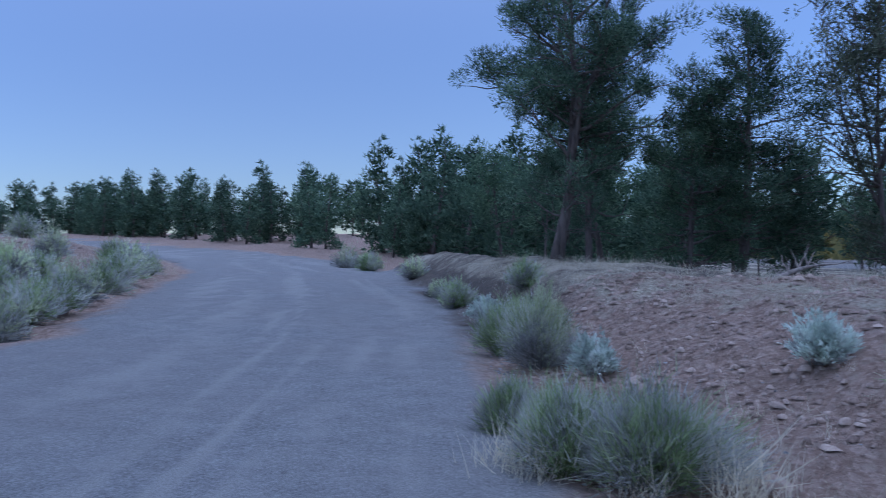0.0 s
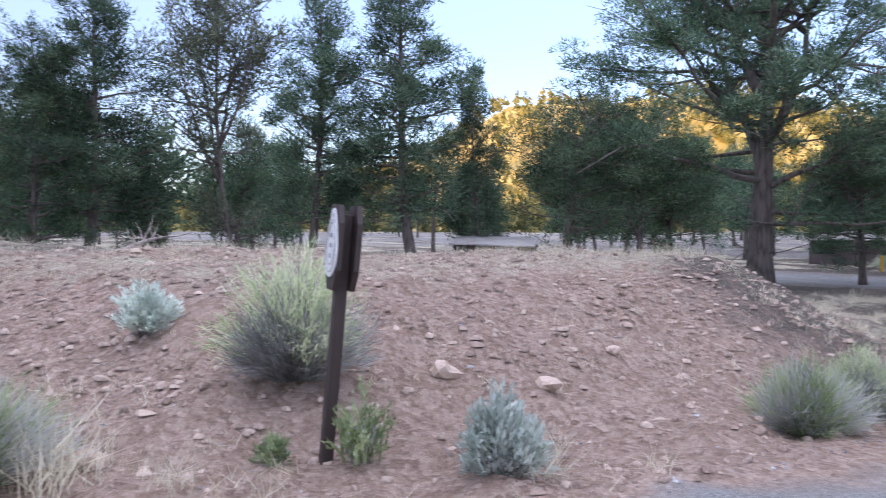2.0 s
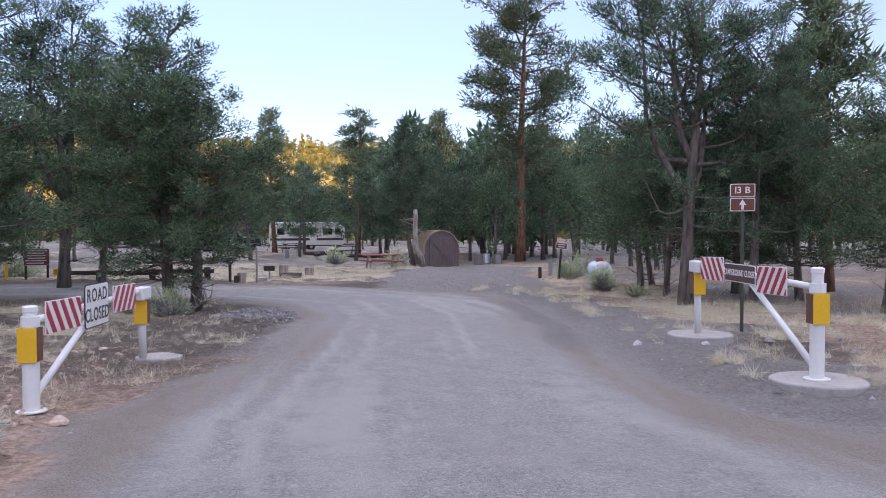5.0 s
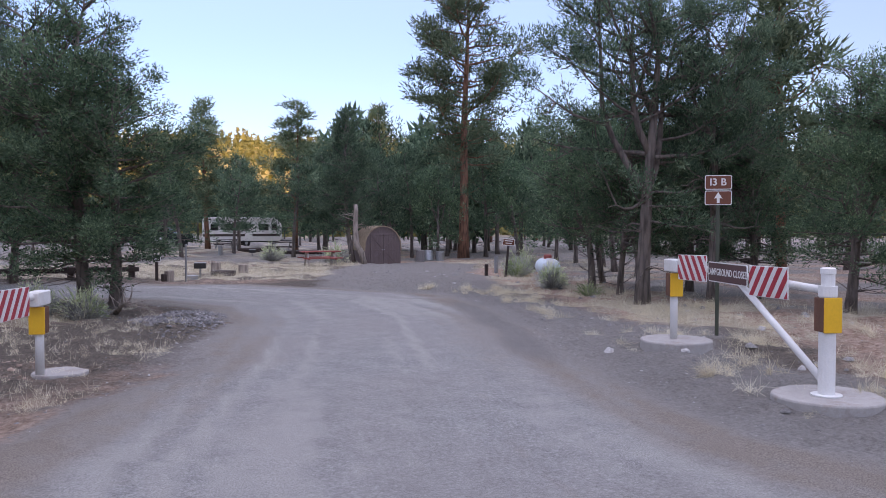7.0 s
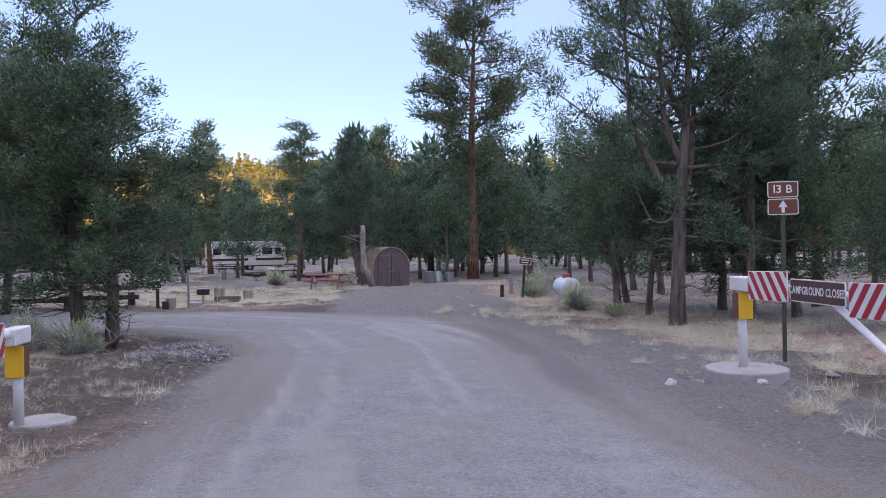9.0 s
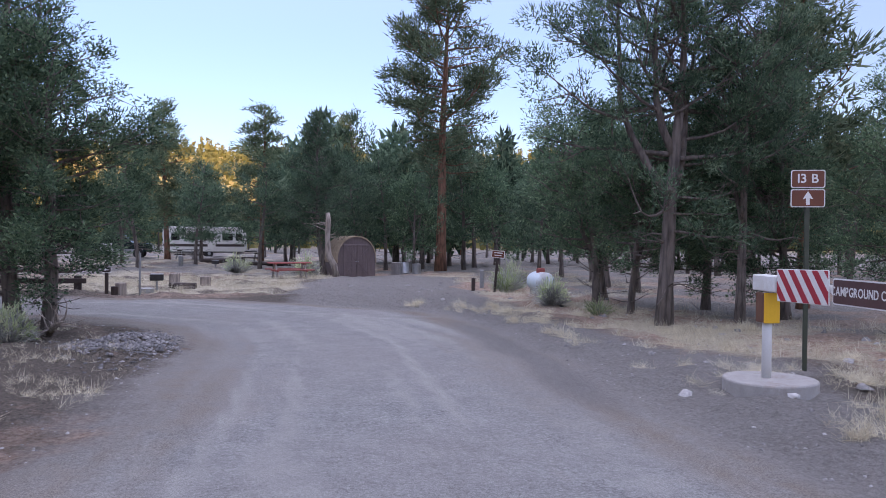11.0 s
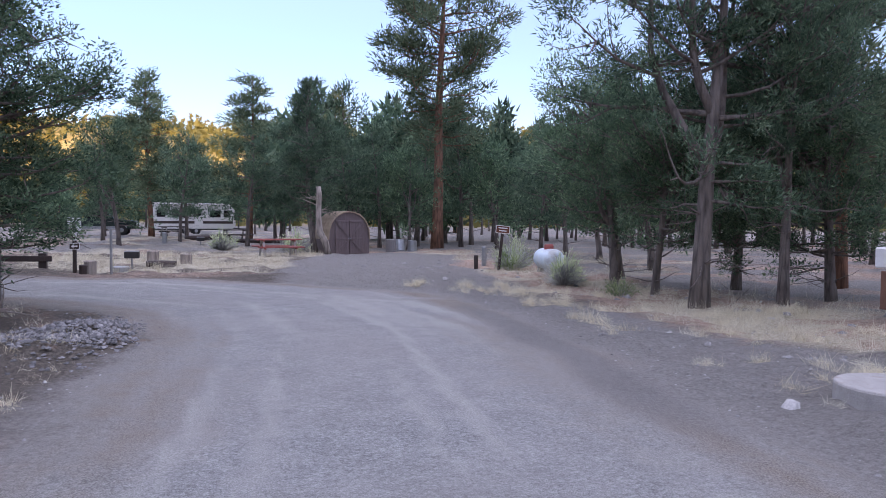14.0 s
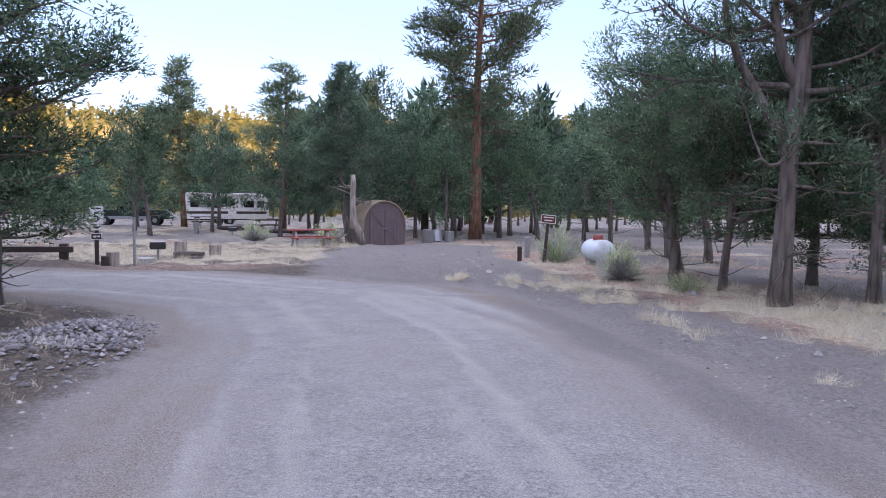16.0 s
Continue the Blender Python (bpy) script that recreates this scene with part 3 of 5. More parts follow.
def tree_meshes(seed, h, spread, bare, shape, limbs, pads, pad, count, size, width, trunk_r, lean=0.05, fork=0, flat=0.7, dead=6, twist=0.10, fine=True):
    """Trunk and crown of one tree. bare: how much of the height has no green; shape: the crown's outline at 0 (bottom) to 1 (top)."""
    rng = np.random.default_rng(seed)
    wood, C, D, T = Build(), [], [], []
    stems = []
    main = path3(rng, (0, 0, -0.15), (rng.normal(0, lean), rng.normal(0, lean), 1), h * 0.97, 9, twist * 0.5, 0.10)
    stems.append((main, trunk_r))
    for k in range(fork):
        i = 3 + k % 3
        a = rng.uniform(0, 6.28)
        stems.append((path3(rng, main[i], (0.6 * math.cos(a), 0.6 * math.sin(a), 1), h * (1 - i / 9) * rng.uniform(0.8, 0.98), 7, 0.12, 0.22), trunk_r * 0.52))
    for pts, r in stems:
        n = len(pts)
        wood.tube(pts, [r * (1.25 if i == 0 and r == trunk_r else 1) * (1 - 0.93 * (i / (n - 1)) ** 1.1) for i in range(n)], 8 if fine else 6)
    sub = []
    for b in range(limbs):
        pts, r = stems[0] if fork == 0 or rng.random() < 0.4 else stems[rng.integers(len(stems))]
        f = 1 - (1 - bare * 0.9) * (1 - (b + rng.random()) / limbs) if r == trunk_r else rng.uniform(0.15, 0.98)
        x = f * (len(pts) - 1)
        i = min(int(x), len(pts) - 2)
        p = pts[i] + (pts[i + 1] - pts[i]) * (x - i)
        lvl = np.clip((p[2] / h - bare) / (1 - bare), 0, 1)
        reach = spread * np.interp(lvl, [0, 0.2, 0.4, 0.6, 0.8, 1], shape) * rng.uniform(0.6, 1.12)
        a = b * 2.4 + rng.normal(0, 0.5)
        up = np.interp(lvl, [0, 0.5, 1], [-0.05, 0.25, 0.9])
        seg = 5 if fine else 3
        limb = path3(rng, p, (math.cos(a), math.sin(a), up), max(reach, 0.15), seg, 0.16, 0.07)
        lr = max(0.008, min(r * 0.42, 0.02 * reach + 0.006))
        if fine or b % 2 == 0:
            wood.tube(limb, [lr * (1 - 0.85 * k / seg) for k in range(seg + 1)], 5 if fine else 3, False)
        sub.append((limb, reach, 1.0))
        for s in range(3 if reach > 0.6 else 1):
            k = rng.integers(1, seg)
            dd = limb[k] - limb[k - 1]
            dd = dd / (np.linalg.norm(dd) + 1e-9) + rng.normal(0, 0.55, 3) + np.array([0, 0, 0.15])
            tw = path3(rng, limb[k], dd, reach * rng.uniform(0.3, 0.55), 3, 0.2, 0.08)
            if fine:
                wood.tube(tw, [lr * 0.45, lr * 0.3, lr * 0.2, lr * 0.1], 4, False)
            sub.append((tw, reach, 0.3))
    for _ in range(dead):
        f = rng.uniform(0.08, bare + 0.15)
        x = f * (len(main) - 1)
        p = main[int(x)]
        a = rng.uniform(0, 6.28)
        tw = path3(rng, p, (math.cos(a), math.sin(a), 0.1), spread * rng.uniform(0.3, 0.7), 4, 0.25, 0.02)
        wood.tube(tw, [0.022, 0.016, 0.011, 0.007, 0.003], 4, False)
    # the green sits in rounded pads along the outer part of each branch
    share = np.array([r * w for _, r, w in sub])
    for i in rng.choice(len(sub), pads, p=share / share.sum()):
        limb, reach, w = sub[i]
        at = 1 - (0.72 if w == 1.0 else 0.85) * rng.random() ** 1.4
        x = at * (len(limb) - 1)
        k = min(int(x), len(limb) - 2)
        p = limb[k] + (limb[k + 1] - limb[k]) * (x - k)
        r = pad * rng.uniform(0.55, 1.25) * (0.55 + 0.45 * min(reach / spread, 1))
        p = p + rng.normal(0, 0.3, 3) * r + np.array([0, 0, 0.25 * r])
        n = max(6, int(count * (r / pad) ** 2))
        u = rng.normal(0, 1, (n, 3))
        u /= np.linalg.norm(u, axis=1, keepdims=True)
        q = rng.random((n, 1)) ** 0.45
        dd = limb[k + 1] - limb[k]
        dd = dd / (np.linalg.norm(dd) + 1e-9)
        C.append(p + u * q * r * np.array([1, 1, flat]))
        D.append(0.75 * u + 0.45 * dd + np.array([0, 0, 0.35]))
        # tint lightens outwards: young tips, plus shade inside the pad put into colour
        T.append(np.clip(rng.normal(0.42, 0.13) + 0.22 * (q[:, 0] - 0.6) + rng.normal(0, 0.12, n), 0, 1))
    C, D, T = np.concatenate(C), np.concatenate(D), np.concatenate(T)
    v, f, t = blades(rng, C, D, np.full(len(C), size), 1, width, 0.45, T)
    v[:, 2] = np.maximum(v[:, 2], 0.05)
    return wood, v, f, t


TREES = {}
ROUND = (0.55, 0.9, 1.0, 0.95, 0.78, 0.35)
CONE = (0.9, 1.0, 0.86, 0.66, 0.44, 0.12)
TALL = (0.6, 1.0, 0.98, 0.9, 0.75, 0.35)
SPREAD = (0.85, 1.0, 1.0, 0.9, 0.75, 0.4)
KINDS = {
    # seed, height, reach, bare, outline, limbs, pads, pad radius, blades per pad, blade, width, trunk
    "pinyon": (3, 8.0, 2.6, 0.16, ROUND, 60, 480, 0.36, 145, 0.115, 0.125, 0.17, dict(fork=3, dead=10)),
    "pinyon_open": (17, 8.8, 2.9, 0.22, TALL, 62, 520, 0.37, 145, 0.115, 0.125, 0.19, dict(fork=4, dead=14, lean=0.01, twist=0.05)),
    "pinyon_wide": (23, 9.0, 4.6, 0.20, SPREAD, 64, 800, 0.46, 140, 0.14, 0.13, 0.30, dict(fork=3, dead=12, lean=0.01, twist=0.05, flat=0.5)),
    "pinyon_tall": (8, 8.2, 1.7, 0.27, CONE, 70, 400, 0.34, 130, 0.12, 0.125, 0.15, dict(dead=8)),
    "juniper": (11, 7.2, 2.0, 0.19, (0.85, 1.0, 0.97, 0.84, 0.6, 0.2), 84, 620, 0.29, 110, 0.085, 0.19, 0.14, dict(fork=2, dead=16, flat=0.95)),
    "juniper_low": (14, 4.8, 1.75, 0.27, ROUND, 60, 280, 0.31, 115, 0.085, 0.17, 0.10, dict(fork=2, flat=0.85)),
    "grey_tree": (21, 8.6, 2.0, 0.16, TALL, 84, 420, 0.36, 55, 0.13, 0.18, 0.10, dict(fork=5, dead=14, flat=1.0)),
    "ponderosa": (5, 17.5, 3.3, 0.34, TALL, 66, 420, 0.62, 85, 0.30, 0.11, 0.27, dict(dead=8, lean=0.01, twist=0.03, flat=0.6)),
    "young_pine": (6, 13.5, 2.1, 0.30, CONE, 60, 280, 0.52, 60, 0.34, 0.13, 0.17, dict(lean=0.02, twist=0.03)),
    "mid_pinyon": (31, 7.0, 2.0, 0.26, CONE, 44, 190, 0.44, 46, 0.185, 0.18, 0.13, dict(fine=False)),
    "mid_juniper": (32, 6.0, 2.1, 0.22, ROUND, 44, 190, 0.44, 46, 0.185, 0.18, 0.12, dict(fork=2, fine=False, flat=0.9)),
    "row_pinyon": (33, 7.0, 1.9, 0.07, CONE, 44, 180, 0.50, 23, 0.31, 0.22, 0.13, dict(fine=False, dead=2)),
    "far_pine": (41, 8.0, 2.0, 0.34, CONE, 26, 80, 0.62, 22, 0.50, 0.24, 0.13, dict(dead=2, fine=False)),
    "far_juniper": (42, 6.0, 2.2, 0.10, ROUND, 26, 80, 0.62, 22, 0.50, 0.24, 0.12, dict(dead=2, fine=False)),
}
LABELS = {
    "pinyon": ("pinyon_pine", "large dark green pinyon pine with forked trunk", NEEDLE, BARK),
    "pinyon_open": ("pinyon_pine", "large open-crowned pinyon pine with grey branching trunk", NEEDLE, BARK),
    "pinyon_wide": ("pinyon_pine", "broad old pinyon pine with thick trunk and spreading limbs", NEEDLE, BARK),
    "pinyon_tall": ("pinyon_pine", "slender dark green pinyon pine with pointed crown", NEEDLE, BARK),
    "juniper": ("juniper_tree", "dense green juniper with branches down to the ground", JUNIPER, BARK),
    "juniper_low": ("juniper_tree", "low bushy green juniper on a thin trunk", JUNIPER, BARK),
    "grey_tree": ("thin_tree", "thinly leaved grey-green tree with many fine twigs", THIN, BARK),
    "ponderosa": ("ponderosa_pine", "tall ponderosa pine with bare orange-brown trunk", PINE, BARK_RED),
    "young_pine": ("ponderosa_pine", "slim young ponderosa pine with light crown", PINE, BARK_RED),
    "mid_pinyon": ("pinyon_pine", "dark green pinyon pine in the wood", NEEDLE, BARK),
    "mid_juniper": ("juniper_tree", "rounded dark green juniper in the wood", JUNIPER, BARK),
    "row_pinyon": ("pinyon_pine", "dark green pinyon pine branched to the ground", NEEDLE, BARK),
    "far_pine": ("pinyon_pine", "distant dark green pine among other trees", NEEDLE, BARK),
    "far_juniper": ("juniper_tree", "distant dark rounded juniper among other trees", JUNIPER, BARK),
}


def plant(kind, x, y, h, turn=None, widen=1.0, group=""):
    """A tree of that kind, scaled to the height h."""
    name, label, leaf, wood_mat = LABELS[kind]
    if kind not in TREES:
        seed, th, *rest, more = KINDS[kind]
        wood, v, f, t = tree_meshes(seed, th, *rest, **more)
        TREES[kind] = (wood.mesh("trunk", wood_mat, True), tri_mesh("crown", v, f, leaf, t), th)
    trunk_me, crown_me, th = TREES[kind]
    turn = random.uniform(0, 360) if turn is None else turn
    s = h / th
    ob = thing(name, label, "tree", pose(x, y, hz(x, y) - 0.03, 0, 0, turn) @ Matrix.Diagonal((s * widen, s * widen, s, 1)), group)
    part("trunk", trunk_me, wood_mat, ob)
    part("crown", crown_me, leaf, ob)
    return ob


# behind the mound
plant("pinyon", 2.9, 21.0, 8.2, 40, 0.92)
plant("pinyon_open", 4.0, 22.3, 7.6, 200, 0.72)
plant("juniper", 6.2, 20.6, 6.4, 10, 0.85)
plant("pinyon_tall", 7.3, 20.6, 7.7, 90, 1.15)
plant("grey_tree", 11.0, 19.6, 9.2, 30, 0.88)
plant("juniper_low", 9.2, 21.8, 3.4, 15, 0.9)
plant("pinyon_tall", 13.0, 19.4, 8.9, 150, 0.9)
plant("juniper_low", 12.2, 22.4, 4.6, 55, 0.9)
plant("pinyon_tall", 14.6, 16.4, 9.2, 250, 1.12)
plant("pinyon_tall", 16.7, 16.0, 6.5, 300, 0.72)
plant("juniper_low", 18.6, 14.9, 5.3, 0, 1.15)
plant("juniper_low", 20.6, 13.6, 5.1, 100, 1.2)
plant("juniper_low", 22.6, 13.4, 4.0, 210, 1.2)
plant("pinyon_wide", 24.6, 11.8, 10.6, 120, 1.12)
plant("pinyon_open", 29.8, 8.3, 9.0, 20, 1.0)
plant("juniper", 30.8, 7.4, 6.7, 220, 1.1)
plant("juniper", 27.4, 9.8, 5.4, 130, 1.25)
# beside the entrance road
plant("juniper", 22.68, 3.69, 7.4, 70, 1.12)
plant("juniper", 22.43, 3.05, 5.7, 160, 1.3)
plant("pinyon_open", 22.0, -9.3, 8.9, 310, 1.0)
plant("pinyon_open", 22.0, -11.2, 7.0, 30, 0.8)
plant("juniper_low", 26.9, -10.05, 5.2, 80, 1.15)
plant("juniper_low", 28.6, -11.2, 5.4, 180, 1.0)
plant("juniper_low", 25.0, -10.1, 4.8, 260, 1.05)
plant("juniper", 25.2, -12.4, 5.6, 120, 1.2)
plant("juniper", 22.6, -12.9, 5.6, 40, 1.15)
plant("juniper", 19.0, -12.8, 5.8, 200, 1.15)
plant("juniper", 16.0, -13.6, 6.4, 300, 1.25)
plant("young_pine", 25.4, -15.6, 11.0, 20, 1.2)
# round the shed and the yard
plant("ponderosa", 52.2, -12.3, 19.0, 0, 1.12)
plant("young_pine", 66.0, 3.7, 11.3, 0, 1.35)
plant("young_pine", 72.3, -2.9, 12.6, 120, 1.5)
plant("pinyon_tall", 47.6, -5.0, 8.6, 200, 1.0)
for x, y, h, w in ((58, 1.6, 6.6, 1.0), (55.2, -2.1, 6.6, 1.0), (64.5, 1.4, 7.0, 1.05), (69.0, 7.0, 6.2, 1.1), (59, -6.5, 10.2, 0.9), (63, -9.4, 11.2, 0.9), (66, -14.5, 10.5, 1.0), (52, -7.4, 6.6, 1.0), (55, -9.6, 7.4, 0.95), (51.2, -10.4, 5.4, 1.0), (58, -12.6, 7.4, 1.0),
                   (54.5, -14.4, 8.4, 0.95), (60, -16.8, 10.8, 0.9), (51.5, -15.6, 6.0, 1.1), (48, -16.8, 7.0, 1.0), (44, -16.4, 6.6, 1.05), (40, -16.2, 6.4, 1.1), (36.5, -15.2, 6.4, 1.1), (32.6, -14.4, 6.2, 1.1), (54, 4.5, 6.5, 1.0), (60, 6.0, 6.6, 1.0)):
    plant("mid_pinyon" if h > 6.5 else "mid_juniper", x, y, h, None, w)
rt = random.Random(4)


def scatter(count, spots, kinds, lo, hi, gap=2.2):
    done = []
    tries = 0
    while len(done) < count and tries < count * 30:
        tries += 1
        x, y = spots()
        if any((x - a) ** 2 + (y - b) ** 2 < gap * gap for a, b in done):
            continue
        done.append((x, y))
        plant(rt.choice(kinds), x, y, rt.uniform(lo, hi), rt.uniform(0, 360), rt.uniform(0.85, 1.15), "woodland trees")


# the row across the bend of the main road
row = [(1.5, 36), (-3, 46), (-9, 58), (-19, 72), (-36, 92), (-56, 113), (-84, 136)]


def along_row():
    i = rt.random() ** 0.85 * (len(row) - 1.001)
    (ax, ay), (bx, by) = row[int(i)], row[int(i) + 1]
    f = i - int(i)
    q = rt.uniform(2, 14)
    return ax + (bx - ax) * f + q * 0.75 + 2, ay + (by - ay) * f + q * 0.66


scatter(92, along_row, ["row_pinyon"], 5.2, 8.8, 1.5)
scatter(36, lambda: (lambda p: (p[0] + 12, p[1] + 14))(along_row()), ["far_juniper", "far_pine"], 5.0, 8.0, 2.0)
scatter(9, lambda: (rt.uniform(2, 26), rt.uniform(26, 42)), ["mid_juniper", "mid_pinyon"], 4.0, 6.5)
scatter(24, lambda: (rt.uniform(32, 62), rt.uniform(13, 40)), ["mid_pinyon", "mid_juniper"], 5.0, 8.5, 3)
scatter(32, lambda: (rt.uniform(24, 66), rt.uniform(-48, -23)), ["mid_pinyon", "mid_juniper"], 6.0, 9.5, 2.6)
scatter(95, lambda: (rt.uniform(88, 175), rt.uniform(-75, 60)), ["far_pine", "far_pine", "far_pine", "far_juniper"], 6.5, 10.5, 3)
scatter(34, lambda: (rt.uniform(62, 88), rt.uniform(-45, -5)), ["far_pine", "far_pine", "far_juniper"], 6.5, 11.0, 2.6)
scatter(22, lambda: (rt.uniform(10, 90), rt.uniform(44, 90)), ["far_pine", "far_juniper"], 5.0, 8.5, 3)
plant("young_pine", 168, -24, 27.5, 0, 1.3)
plant("young_pine", 172, -21, 25, 90, 1.4)
plant("young_pine", 150, -51, 20, 90, 1.4)
plant("young_pine", 120, -30, 18, 30, 1.3)
plant("young_pine", 122, -34, 17, 130, 1.3)


# ---- entrance gates ----
def clip_box(poly, w, h):
    for axis, lim, sgn in ((0, w / 2, 1), (0, -w / 2, -1), (1, h / 2, 1), (1, -h / 2, -1)):
        out = []
        for (a, b) in zip(poly, poly[1:] + poly[:1]):
            ia, ib = sgn * (a[axis] - lim) <= 0, sgn * (b[axis] - lim) <= 0
            if ia:
                out.append(a)
            if ia != ib:
                t = (lim - a[axis]) / (b[axis] - a[axis])
                out.append((a[0] + t * (b[0] - a[0]), a[1] + t * (b[1] - a[1])))
        poly = out
        if len(poly) < 3:
            return []
    return poly


def striped_board(gate, m, w, slant):
    h = 0.33
    board = part("striped_board", Build().box((0, 0, 0), (w, 0.014, h), None, 0.004), WHITE, gate, "red and white diagonally striped board", m=m)
    for k in range(-4, 6):
        x = k * w / 4.4
        poly = clip_box([(x - slant, -h / 2), (x + w / 9 - slant, -h / 2), (x + w / 9 + slant, h / 2), (x + slant, h / 2)], w - 0.012, h - 0.012)
        if poly:
            part("red_stripe", Build().plate(poly, -0.0105, -0.0075), RED, board)
            part("red_stripe", Build().plate(poly, 0.0075, 0.0105), RED, board)


def gate(near, far, base_n, base_f, side, sign, layout, tall, arm_z0, lift):
    """A swing gate: hinge post, receiver post, arm with boards and a sign. Its own x runs from the hinge to the receiver."""
    n, f = Vector((*near, base_n)), Vector((*far, base_f))
    d = f - n
    L = math.hypot(d.x, d.y)
    turn = math.degrees(math.atan2(d.y, d.x))
    g = thing("swing_gate", "open white steel swing gate with striped boards and closure sign", "gate", pose(n.x, n.y, n.z, 0, 0, turn), "entrance gates")
    dz = f.z - n.z
    part("hinge_post", Build().lathe([(0.14, 0), (0.14, 0.012), (0.076, 0.014), (0.076, tall - 0.23), (0.062, tall - 0.225), (0.062, tall - 0.06), (0.07, tall - 0.055), (0.07, tall - 0.01), (0.055, tall)], 20), WHITE, g, smooth=False)
    arm_z1 = 0.93 + dz + lift
    part("arm", Build().tube([(-0.06, 0, arm_z0), (L + 0.05, 0, arm_z1)], [0.038, 0.038], 12), WHITE, g, smooth=True)
    part("hinge_collar", Build().lathe([(0.085, arm_z0 - 0.05), (0.085, arm_z0 + 0.05)], 18), WHITE, g)
    part("brace", Build().tube([(0.09, 0, 0.14), (L * 0.52, 0, arm_z0 * 0.5 + arm_z1 * 0.5 - 0.02)], [0.036, 0.036], 12), WHITE, g, smooth=True)
    part("receiver_post", Build().lathe([(0.05, dz), (0.05, 0.80 + dz + lift)], 16, (L, 0, 0)), WHITE, g, smooth=True)
    part("receiver_box", Build().box((L - 0.04, 0, 0.90 + dz + lift), (0.42, 0.16, 0.17), None, 0.012), WHITE, g)
    for x, z, h in ((0, arm_z0 - 0.22, 0.33), (L, 0.64 + dz + lift, 0.32)):
        panel = part("reflector_panel", Build().box((x - 0.085, 0, z), (0.012, 0.18, h), None, 0.004), YELLOW, g, "yellow reflector plate")
        part("backing_block", Build().box((x + 0.005, 0, z), (0.165, 0.168, h * 0.97), None, 0.006), BLOCK_WOOD, g, "red-brown wooden block behind the reflector")
    face = side * -0.046
    u_near, w_near, u_sign, u_far, w_far = layout
    for t, w, slant in ((u_near, w_near, -0.13), (u_far, w_far, 0.13)):
        x, z = L * t, arm_z0 + (arm_z1 - arm_z0) * t
        striped_board(g, pose(x, face, z - 0.01, 0, 1.5, 0), w, slant)
    x, z = L * u_sign, arm_z0 + (arm_z1 - arm_z0) * u_sign
    sign(g, pose(x, face, z, 0, 0, 0 if side > 0 else 180), side)
    return g


def plate_sign(parent, m, w, h, border, field, edge, name="sign_board", label=""):
    """A flat sign with rounded corners, a raised border and a field; it faces -y."""
    def rounded(w, h, r, n=5):
        pts = []
        for cx, cz, a0 in ((w / 2 - r, h / 2 - r, 0), (-w / 2 + r, h / 2 - r, 90), (-w / 2 + r, -h / 2 + r, 180), (w / 2 - r, -h / 2 + r, 270)):
            for k in range(n + 1):
                a = radians(a0 + 90 * k / n)
                pts.append((cx + r * math.cos(a), cz + r * math.sin(a)))
        return pts
    r = min(w, h) * 0.12
    b = part(name, Build().plate(rounded(w, h, r), -0.005, 0.005), border, parent, label, m=m)
    part("sign_field", Build().plate(rounded(w - 2 * edge, h - 2 * edge, r * 0.7), -0.0075, -0.0045), field, b)
    return b


UPRIGHT = Matrix.Rotation(radians(90), 4, "X")


def campground_sign(g, m, side):
    b = plate_sign(g, m, 0.96, 0.24, WHITE, DARK_SIGN, 0.012, label="dark maroon sign reading campground closed")
    lettering("CAMPGROUND CLOSED", 0.115, WHITE, b, Matrix.Translation((0, -0.008, 0)) @ UPRIGHT, squeeze=0.74)


def road_sign(g, m, side):
    b = plate_sign(g, m, 0.76, 0.50, BLACK, WHITE, 0.014, label="white sign reading road closed in black")
    lettering("ROAD", 0.21, BLACK, b, Matrix.Translation((0, -0.008, 0.11)) @ UPRIGHT, squeeze=1.0)
    lettering("CLOSED", 0.21, BLACK, b, Matrix.Translation((0, -0.008, -0.11)) @ UPRIGHT, squeeze=0.92)


gate((10.02, -5.24), (13.55, -5.58), -0.255, -0.22, -1, campground_sign, (0.28, 0.78, 0.54, 0.81, 0.84), 1.2, 0.98, 0.10)
gate((10.2, 2.75), (13.75, 2.48), -0.36, -0.42, 1, road_sign, (0.195, 0.93, 0.465, 0.745, 0.88), 1.01, 0.86, 0.0)


def concrete_pad(x, y, r, top):
    b = Build().lathe([(r * 1.0, -0.25), (r, -0.02), (r * 0.985, -0.006), (r * 0.96, 0)], 40)
    for i, v in enumerate(b.v):
        k = 1 + 0.025 * math.sin(3 * math.atan2(v[1], v[0]) + x)
        b.v[i] = (v[0] * k, v[1] * k, v[2])
    ob = new("concrete_pad", b.mesh("concrete_pad", CONCRETE))
    ob.matrix_basis = pose(x, y, top)
    tagged(ob, "round grey concrete footing under a gate post", "footing", "gate footings")


concrete_pad(10.05, -5.28, 0.5, -0.257)
concrete_pad(13.5, -5.58, 0.48, -0.222)
concrete_pad(13.95, 2.30, 0.32, -0.425)


